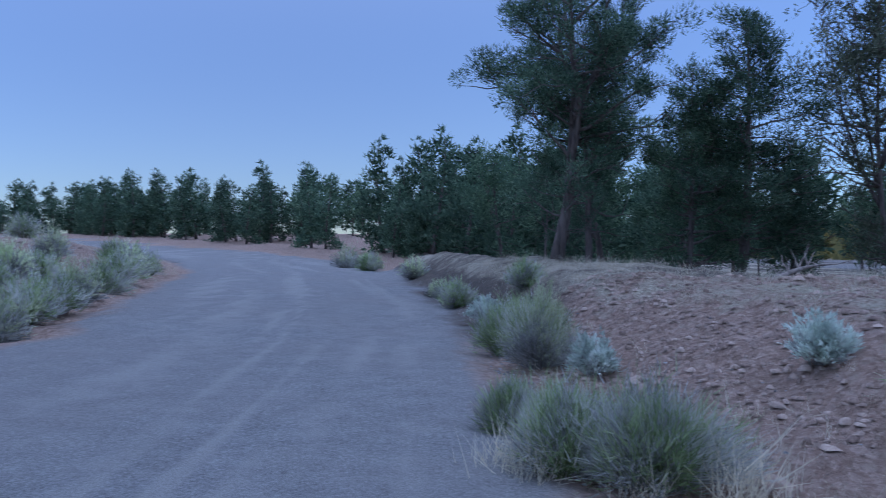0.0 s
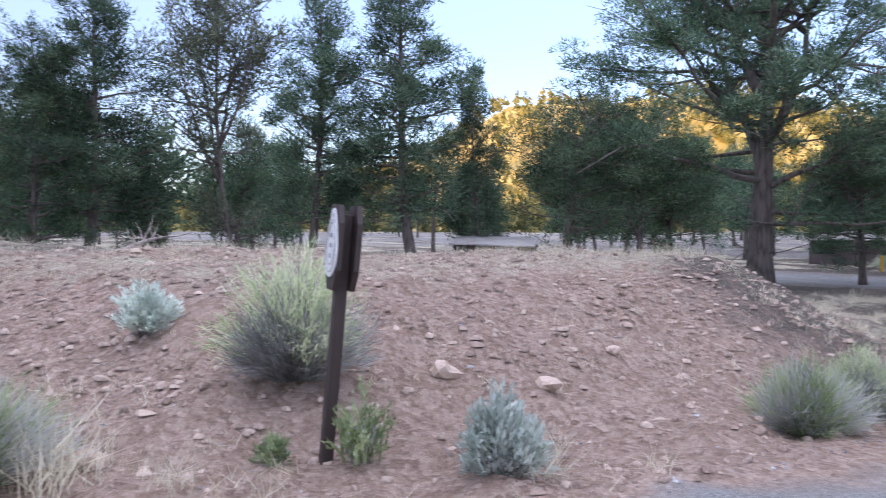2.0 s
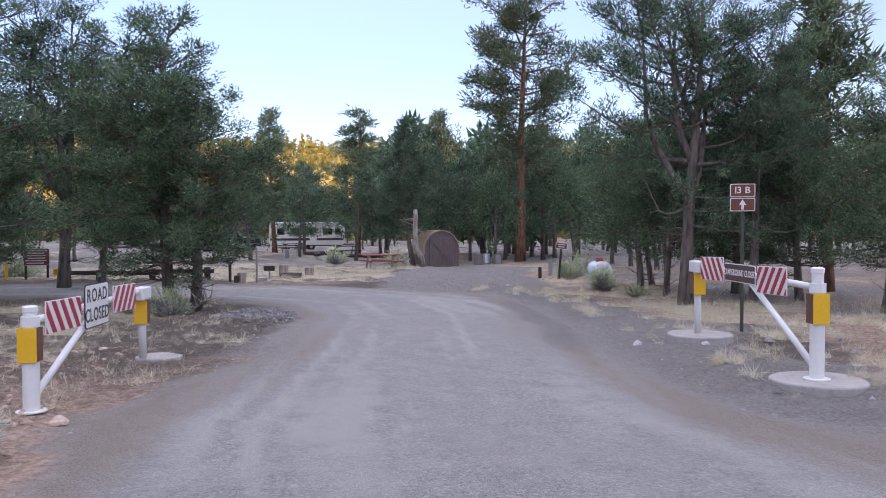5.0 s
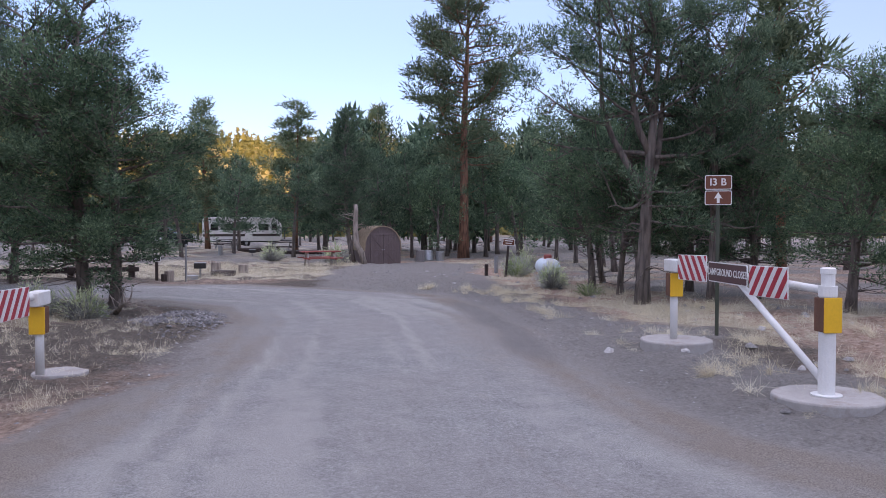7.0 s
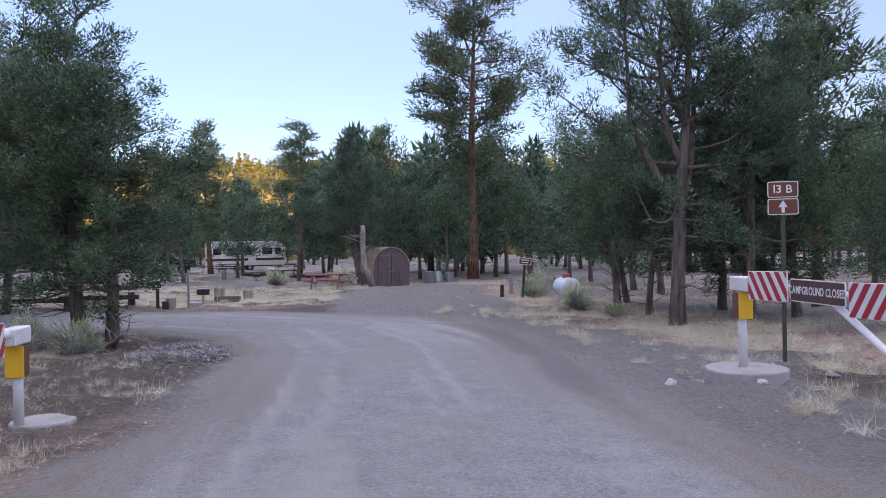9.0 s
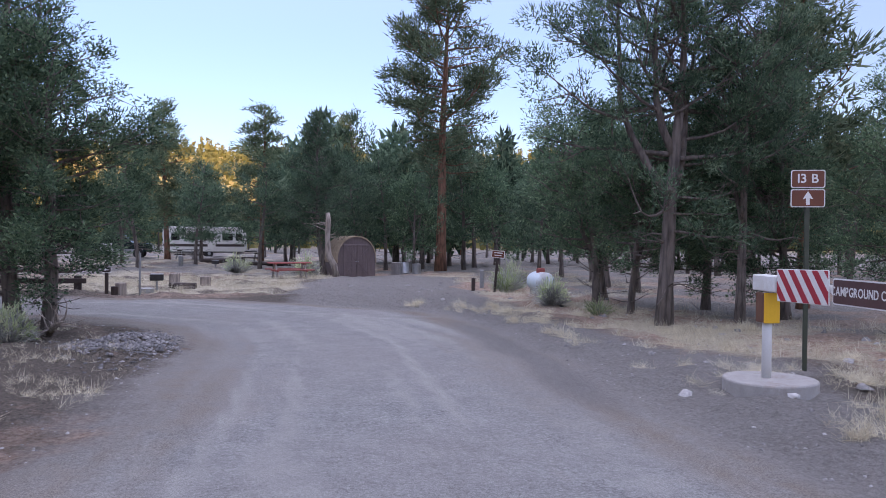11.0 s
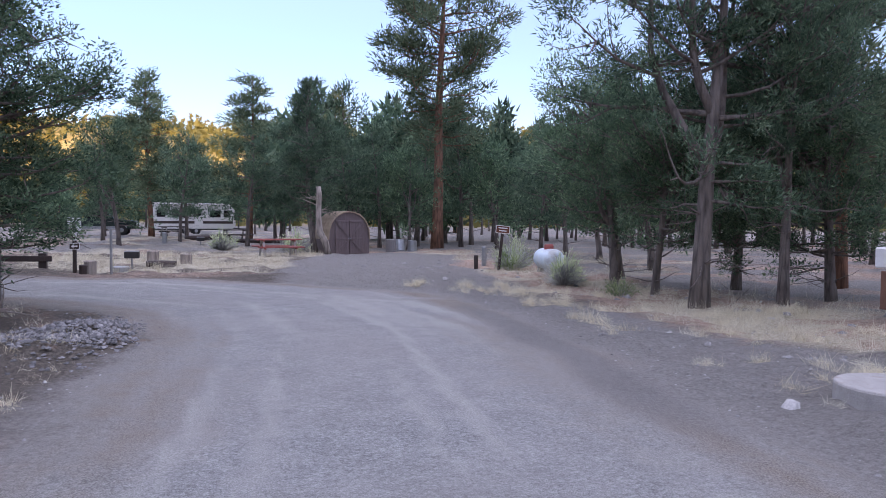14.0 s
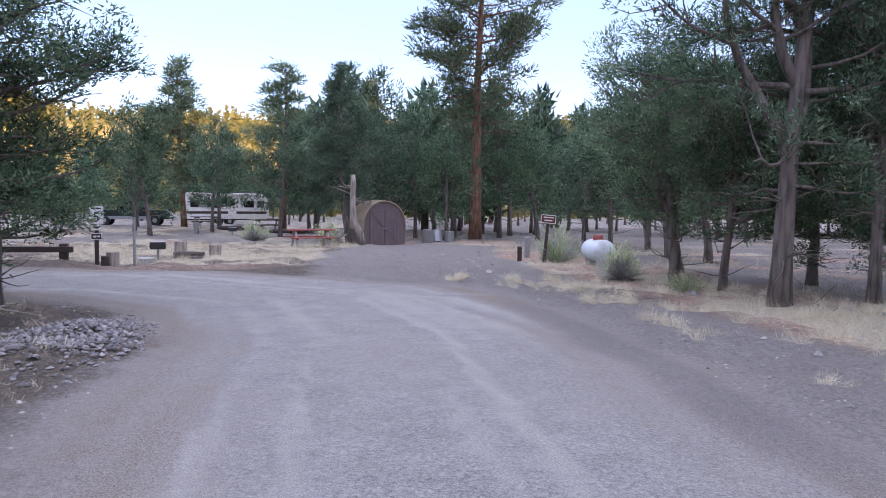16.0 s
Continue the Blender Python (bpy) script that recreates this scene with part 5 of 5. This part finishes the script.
def snag(x, y, h):
    b = Build()
    rng = np.random.default_rng(12)
    pts = [(0.45, 0.1, 0), (0.32, 0.06, 0.55), (0.06, 0, 1.05), (0, 0, 1.8), (0.03, 0.02, 2.8), (0, 0.05, h)]
    b.tube(pts, [0.17, 0.16, 0.15, 0.13, 0.12, 0.10], 10)
    for k in range(9):
        z = rng.uniform(1.8, h - 0.4)
        a = rng.uniform(0, 6.28)
        b.tube(path3(rng, (0, 0, z), (math.cos(a), math.sin(a), 0.3), rng.uniform(0.5, 1.3), 4, 0.2, 0.03), [0.03, 0.02, 0.014, 0.009, 0.004], 5, False)
    ob = new("dead_tree", b.mesh("dead_tree", DEADWOOD, True))
    ob.matrix_basis = pose(x, y, hz(x, y) - 0.05, 0, 0, -98)
    tagged(ob, "crooked grey dead trunk leaning against the shed", "tree")


snag(45.7, -4.9, 3.1)


# ---- campground furniture ----
def picnic_table(x, y, turn, mat=TABLE_RED, label="red-brown wooden picnic table with two benches"):
    t = thing("picnic_table", label, "table", pose(x, y, hz(x, y), 0, 0, turn), "picnic tables")
    for k in range(5):
        part("table_plank", Build().box((0, -0.30 + 0.15 * k, 0.74), (1.9, 0.14, 0.045), None, 0.006), mat, t)
    for s in (-1, 1):
        for k in range(2):
            part("bench_plank", Build().box((0, s * (0.62 + 0.15 * k), 0.44), (1.9, 0.14, 0.045), None, 0.006), mat, t)
        part("cross_beam", Build().box((s * 0.65, 0, 0.395), (0.05, 1.5, 0.09), None, 0.006), mat, t)
        part("table_beam", Build().box((s * 0.65, 0, 0.69), (0.05, 0.7, 0.06), None, 0.006), mat, t)
        for q in (-1, 1):
            leg = Build().tube([(s * 0.65, q * 0.58, 0), (s * 0.65, q * 0.22, 0.70)], [0.05, 0.05], 4)
            part("leg", leg, CONCRETE, t, "pale worn leg")


picnic_table(43.3, -2.9, -82)
picnic_table(62.0, -1.6, -70, BROWN_WOOD, "dark weathered wooden picnic table with two benches")
picnic_table(67.4, 2.4, -60, BROWN_WOOD, "dark weathered wooden picnic table with two benches")
TANK_PAINT = surface("pale_blue_white_enamel", (0.60, 0.72, 0.82), (0.76, 0.84, 0.90), 3, 0.35, 0.05, 60, stain=(0.45, 0.47, 0.47))


def gas_tank(x, y, turn):
    t = thing("gas_tank", "pale blue-white horizontal gas tank with brown valve cap", "tank", pose(x, y, hz(x, y), 0, 0, turn))
    prof = [(0.02, -0.72), (0.15, -0.70), (0.25, -0.64), (0.31, -0.54), (0.33, -0.44), (0.33, 0.44), (0.31, 0.54), (0.25, 0.64), (0.15, 0.70), (0.02, 0.72)]
    part("vessel", Build().lathe(prof, 28), TANK_PAINT, t, smooth=True, m=pose(0, 0, 0.46, 0, 90, 0))
    part("valve_cap", Build().lathe([(0.15, 0), (0.15, 0.12), (0.13, 0.16), (0.02, 0.17)], 18, (0, 0, 0.76)), TABLE_RED, t, "red-brown valve cap")
    for s in (-0.5, 0.5):
        part("saddle", Build().box((s * 0.8, 0, 0.09), (0.12, 0.42, 0.2), None, 0.01), CONCRETE, t)


gas_tank(32.4, -10.6, 0)


def small_sign(x, y, turn):
    s = thing("small_sign", "small leaning brown sign with white border on wooden post", "sign", pose(x, y, hz(x, y), 0, 5, turn))
    part("post", Build().box((0, 0.05, 0.68), (0.09, 0.09, 1.5), None, 0.008), BROWN_WOOD, s)
    b = plate_sign(s, pose(0, -0.005, 1.32), 0.46, 0.26, WHITE, BROWN_SIGN, 0.022)
    for z, w in ((0.05, 0.30), (-0.04, 0.24)):
        part("text_bar", Build().box((0, -0.0085, z), (w, 0.003, 0.035)), WHITE, b)


small_sign(33.2, -9.2, -105)


def speed_sign(x, y, turn):
    s = thing("speed_sign", "white speed limit sign reading 5 above small arrow sign", "sign", pose(x, y, hz(x, y), 0, 0, turn))
    part("post", Build().box((0, 0.05, 0.5), (0.10, 0.08, 1.0), None, 0.008), BROWN_WOOD, s)
    part("upper_post", Build().box((0, 0.05, 1.22), (0.05, 0.03, 0.5), None, 0.004), BLACK, s)
    for z in (1.02, 0.92):
        part("white_band", Build().box((0, 0.05, z), (0.108, 0.088, 0.045), None, 0.004), WHITE, s)
    b = plate_sign(s, pose(0, 0, 1.29), 0.36, 0.48, STEEL, WHITE, 0.008)
    lettering("5", 0.34, BLACK, b, Matrix.Translation((0, -0.008, -0.06)) @ UPRIGHT)
    part("text_bar", Build().box((0, -0.0085, 0.17), (0.24, 0.003, 0.03)), BLACK, b)
    a = plate_sign(s, pose(0, 0, 0.74), 0.27, 0.17, WHITE, BROWN_WOOD, 0.014)
    part("arrow", Build().plate([(-0.085, 0), (-0.02, 0.05), (-0.02, 0.02), (0.08, 0.02), (0.08, -0.02), (-0.02, -0.02), (-0.02, -0.05)], -0.0095, -0.007), WHITE, a)


speed_sign(32.3, 3.35, -90)


def rail_fence(points):
    f = thing("rail_fence", "low dark-stained wooden rail fence on thick posts", "fence", Matrix.Identity(4))
    for x, y in points:
        part("post", Build().box((x, y, hz(x, y) + 0.18), (0.2, 0.2, 0.42), None, 0.012), BROWN_WOOD, f)
    for (ax, ay), (bx, by) in zip(points, points[1:]):
        c = Vector(((ax + bx) / 2 - 0.12, (ay + by) / 2, (hz(ax, ay) + hz(bx, by)) / 2 + 0.27))
        L = math.hypot(bx - ax, by - ay)
        a = math.degrees(math.atan2(by - ay, bx - ax))
        part("rail", Build().box(c, (L + 0.5, 0.07, 0.15), pose(0, 0, 0, 0, 0, a), 0.008), BROWN_WOOD, f)


rail_fence([(32.4, 4.15), (32.6, 6.1), (32.9, 8.0), (33.2, 9.2)])


def round_post(name, x, y, r, h, mat, label, category="post", lean=0):
    ob = new(name, Build().lathe([(r, 0), (r, h - 0.02), (r * 0.85, h)], 14).mesh(name, mat))
    ob.matrix_basis = pose(x, y, hz(x, y) - 0.02, 0, lean, 0)
    return tagged(ob, label, category)


round_post("marker_post", 31.6, 2.34, 0.035, 1.25, STEEL, "thin grey steel marker post in dry grass")
round_post("bollard", 33.6, -8.55, 0.07, 0.5, BROWN_WOOD, "short dark wooden bollard at the verge")
round_post("tree_stump", 31.9, 2.9, 0.16, 0.42, DEADWOOD, "weathered grey tree stump in dry grass", "stump")
round_post("tree_stump", 37.6, 1.7, 0.2, 0.4, DEADWOOD, "weathered grey tree stump in dry grass", "stump")
round_post("tree_stump", 37.2, 0.6, 0.2, 0.35, DEADWOOD, "weathered grey tree stump in dry grass", "stump")
round_post("tree_stump", 31.7, 3.05, 0.1, 0.3, BROWN_WOOD, "dark short stump beside the speed sign", "stump")
round_post("yellow_bollard", 33.6, 11.4, 0.05, 0.62, YELLOW, "yellow painted bollard at the campground road", "bollard")
round_post("grey_post", 57, 2.4, 0.14, 0.62, STEEL, "grey steel water post in the campground")
round_post("utility_post", 36.5, -9.8, 0.09, 0.75, STEEL, "grey steel utility pedestal in dry grass")
round_post("refuse_can", 48.6, -8.9, 0.26, 0.72, DARK_STONE, "grey metal refuse can beside the shed", "bin")
round_post("refuse_can", 49.2, -9.5, 0.26, 0.6, STEEL, "grey metal refuse can beside the shed", "bin", 14)
round_post("refuse_can", 49.4, -10.2, 0.24, 0.6, STEEL, "grey metal refuse can beside the shed", "bin")
round_post("wash_tub", 34.0, 2.35, 0.24, 0.2, STEEL, "shallow grey metal tub on the ground", "tub")


def log(x, y, turn, length, r):
    b = Build().tube([(-length / 2, 0, r), (0, 0.01, r * 1.05), (length / 2, 0, r)], [r, r * 1.04, r * 0.9], 12)
    ob = new("log", b.mesh("log", BROWN_WOOD, True))
    ob.matrix_basis = pose(x, y, hz(x, y) - 0.02, 0, 0, turn)
    tagged(ob, "dark charred log lying in dry grass", "log")


log(36.4, 1.35, -85, 0.95, 0.11)
log(35.9, 1.2, -80, 0.6, 0.08)
log(62, 0, -70, 3.0, 0.16)
log(60, -3.2, -100, 3.2, 0.14)


def grill(x, y, h=0.5):
    g = thing("camp_grill", "small black steel pedestal grill", "grill", pose(x, y, hz(x, y)))
    part("pedestal", Build().lathe([(0.035, 0), (0.035, h - 0.15)], 12), STEEL, g)
    part("firebox", Build().box((0, 0, h - 0.06), (0.38, 0.42, 0.2), None, 0.012), BLACK, g)
    part("grate", Build().box((0, 0, h + 0.05), (0.34, 0.4, 0.02), None, 0.004), STEEL, g)


grill(34.7, 2.1)
grill(54.6, 0.4, 0.35)
grill(42, 16.0, 0.6)


def notice_board(x, y, turn):
    s = thing("notice_board", "maroon campground notice board with white lines of text", "sign", pose(x, y, hz(x, y), 0, 0, turn))
    for q in (-0.36, 0.36):
        part("post", Build().box((q, 0.05, 0.5), (0.08, 0.08, 1.15), None, 0.006), BROWN_WOOD, s)
    b = plate_sign(s, pose(0, 0, 0.82), 0.86, 0.62, WHITE, NOTICE_PAINT, 0.012)
    for k in range(6):
        part("text_bar", Build().box((-0.02 * (k % 3), -0.0085, 0.23 - 0.09 * k), (0.7 - 0.12 * (k % 2), 0.003, 0.035)), WHITE, b)
    part("notice", Build().box((0.7, 0, 0.25), (0.3, 0.02, 0.24), None, 0.004), YELLOW, s, "small yellow notice")


NOTICE_PAINT = surface("maroon_notice_paint", (0.15, 0.045, 0.04), (0.21, 0.065, 0.06), 5, 0.55, 0.05)
notice_board(33.4, 10.3, -78)


def kiosk(x, y, turn):
    k = thing("camp_kiosk", "low red-brown wooden kiosk with pale metal roof", "kiosk", pose(x, y, hz(x, y), 0, 0, turn))
    part("body", Build().box((0, 0, 0.6), (3.2, 1.8, 1.2), None, 0.02), SHED_PAINT, k)
    for q in range(16):
        part("plank", Build().box((-1.5 + 0.2 * q, -0.91, 0.6), (0.185, 0.03, 1.18), None, 0.005), SHED_PAINT, k)
    roof = Build().add([(-1.9, -1.3, 1.2), (1.9, -1.3, 1.2), (1.9, 1.3, 1.2), (-1.9, 1.3, 1.2), (-0.5, 0, 1.62), (0.5, 0, 1.62)], [(0, 1, 5, 4), (1, 2, 5), (2, 3, 4, 5), (3, 0, 4), (3, 2, 1, 0)])
    part("roof", roof, CONCRETE, k, "pale grey hip roof")
    part("hatch", Build().box((-1.0, -0.935, 0.85), (0.9, 0.03, 0.6), None, 0.005), BLACK, k)


kiosk(40.6, 15.4, -68)


def shelter(x, y, turn):
    s = thing("firewood_shelter", "low open shelter with pale sheet-metal roof", "shelter", pose(x, y, hz(x, y), 0, 0, turn))
    part("roof", Build().box((0, 0, 1.42), (2.2, 1.9, 0.04), pose(0, 0, 0, 5, 2, 0), 0.006), CONCRETE, s, "pale grey sheet-metal roof")
    for q in (-0.98, 0.98):
        for w, h in ((-0.7, 1.33), (0.7, 1.45)):
            part("post", Build().box((q, w, h / 2), (0.09, 0.09, h), None, 0.006), BROWN_WOOD, s)
    # dark boards added in place of the shade under the roof
    for z in (0.2, 0.45, 0.7, 0.95, 1.2):
        part("back_board", Build().box((0, 0.74, z), (2.2, 0.03, 0.2), None, 0.004), BROWN_WOOD, s)


shelter(16.0, 14.9, -52)


# ---- parked trailer and truck ----
TRAILER = surface("white_gelcoat", (0.62, 0.61, 0.57), (0.74, 0.73, 0.69), 2, 0.4, 0.02)
CAR_DARK = surface("dark_green_car_paint", (0.02, 0.03, 0.028), (0.03, 0.045, 0.04), 2, 0.25, 0.0)
TYRE = surface("tyre_rubber", (0.015, 0.015, 0.015), (0.03, 0.03, 0.03), 8, 0.85, 0.2)


def window_glass():
    m, nd, ln, bs = nodes_of("dark_window_glass")
    bs.inputs["Base Color"].default_value = (0.01, 0.012, 0.014, 1)
    bs.inputs["Roughness"].default_value = 0.06
    return m


PANE = window_glass()


def wheel(parent, x, y, r):
    tyre = Build().lathe([(r * 0.62, -0.11), (r * 0.95, -0.11), (r, -0.07), (r, 0.07), (r * 0.95, 0.11), (r * 0.62, 0.11)], 22)
    w = part("wheel", tyre, TYRE, parent, m=pose(x, y, r, 90, 0, 0))
    part("rim", Build().lathe([(r * 0.6, -0.10), (r * 0.62, 0.10), (r * 0.3, 0.115)], 16), STEEL, w)


def trailer(x, y, turn):
    t = thing("travel_trailer", "long off-white travel trailer with dark windows", "trailer", pose(x, y, hz(x, y), 0, 0, turn))
    side = [(-3.6, 0.55), (3.4, 0.55), (3.65, 0.9), (3.55, 2.2), (3.0, 2.75), (-3.2, 2.8), (-3.6, 2.6)]
    part("body", Build().plate(side, -1.2, 1.2), TRAILER, t)
    part("stripe", Build().box((-0.1, -1.204, 1.1), (7.0, 0.012, 0.22), None, 0.004), BROWN_WOOD, t, "dark side stripe")
    for wx, ww in ((-2.6, 0.7), (-1.1, 1.0), (1.9, 0.9), (2.9, 0.55)):
        f = part("window", Build().box((wx, -1.21, 1.85), (ww, 0.03, 0.6), None, 0.02), BLACK, t)
        part("pane", Build().box((wx, -1.228, 1.85), (ww - 0.08, 0.01, 0.52)), PANE, f)
    d = part("door", Build().box((0.5, -1.21, 1.5), (0.7, 0.03, 1.75), None, 0.02), TRAILER, t)
    part("pane", Build().box((0.5, -1.228, 1.95), (0.4, 0.01, 0.5)), PANE, d)
    for wx in (-0.6, 0.3):
        for wy in (-1.05, 1.05):
            wheel(t, wx, wy, 0.36)
    part("awning", Build().tube([(-2.9, -1.27, 2.68), (2.6, -1.27, 2.68)], [0.07, 0.07], 10), WHITE, t)
    part("hitch", Build().tube([(3.5, 0, 0.55), (4.7, 0, 0.5)], [0.06, 0.05], 8), BLACK, t)
    part("chassis", Build().box((0, 0, 0.5), (6.6, 1.8, 0.14), None, 0.01), BLACK, t)


def pickup(x, y, turn):
    t = thing("pickup_truck", "dark pickup truck with pale lower body, parked", "truck", pose(x, y, hz(x, y), 0, 0, turn))
    low = [(-2.75, 0.5), (2.75, 0.5), (2.8, 0.95), (2.6, 1.12), (1.25, 1.18), (-2.75, 1.15)]
    part("body", Build().plate(low, -0.95, 0.95), CAR_DARK, t)
    cab = [(-0.9, 1.16), (1.35, 1.16), (0.65, 1.78), (-0.75, 1.8)]
    c = part("cab", Build().plate(cab, -0.85, 0.85), CAR_DARK, t)
    for wx, ww in ((-0.4, 0.6), (0.35, 0.65)):
        part("side_window", Build().box((wx, -0.856, 1.48), (ww, 0.015, 0.42), None, 0.005), PANE, c)
    part("sill", Build().box((0, -0.955, 0.6), (4.2, 0.02, 0.2), None, 0.005), STEEL, t, "pale lower trim")
    for wx in (-1.75, 1.75):
        for wy in (-0.86, 0.86):
            wheel(t, wx, wy, 0.40)
    part("bumper", Build().box((2.85, 0, 0.6), (0.15, 1.8, 0.22), None, 0.03), STEEL, t)
    part("headlight", Build().box((2.8, -0.72, 0.85), (0.06, 0.32, 0.16), None, 0.02), WHITE, t)
    part("headlight", Build().box((2.8, 0.72, 0.85), (0.06, 0.32, 0.16), None, 0.02), WHITE, t)


trailer(83.5, 1.6, -84)
pickup(73.8, 8.0, -92)


# ---- woods on the far hill ----
# the low sun's gold is put into the leaf colour itself
SCRUB = foliage("sun_gilded_scrub", (0.12, 0.125, 0.045), (0.32, 0.29, 0.11), (0.52, 0.46, 0.18))


def far_woods():
    rng = np.random.default_rng(77)
    n = 9000
    az = np.radians(rng.uniform(10, 150, n))
    r = rng.uniform(190, 640, n)
    x, y = np.sin(az) * r, np.cos(az) * r
    ok = vnoise(x, y, 60) + 0.5 * vnoise(x, y, 20) > rng.uniform(-0.9, 0.5, n)
    x, y, r = x[ok], y[ok], r[ok]
    z, m = height(x, y), len(x)
    h = rng.uniform(5, 11, m)
    V, F, T, o = [], [], [], 0
    for k in range(8):
        lvl = 0.15 + 0.85 * k / 7
        c = np.stack([x, y, z + h * lvl * 0.9], -1) + rng.normal(0, 0.4, (m, 3)) * (1.15 - lvl) * 1.6
        v, f, t = blades(rng, c, rng.normal(0, 1, (m, 3)) + [0, 0, 0.4], h * 0.40 * (1.25 - 0.7 * lvl), 3, 0.35, 0.8, np.clip(0.4 + rng.normal(0, 0.15, m), 0, 1))
        V.append(v), F.append(f + o), T.append(t)
        o += len(v)
    ob = new("far_woods", tri_mesh("far_woods", np.concatenate(V), np.concatenate(F), SCRUB, np.concatenate(T)))
    tagged(ob, "scrub and trees on the far sunlit hillside, low-sun gold in their colour", "woods", kind="stuff")


far_woods()
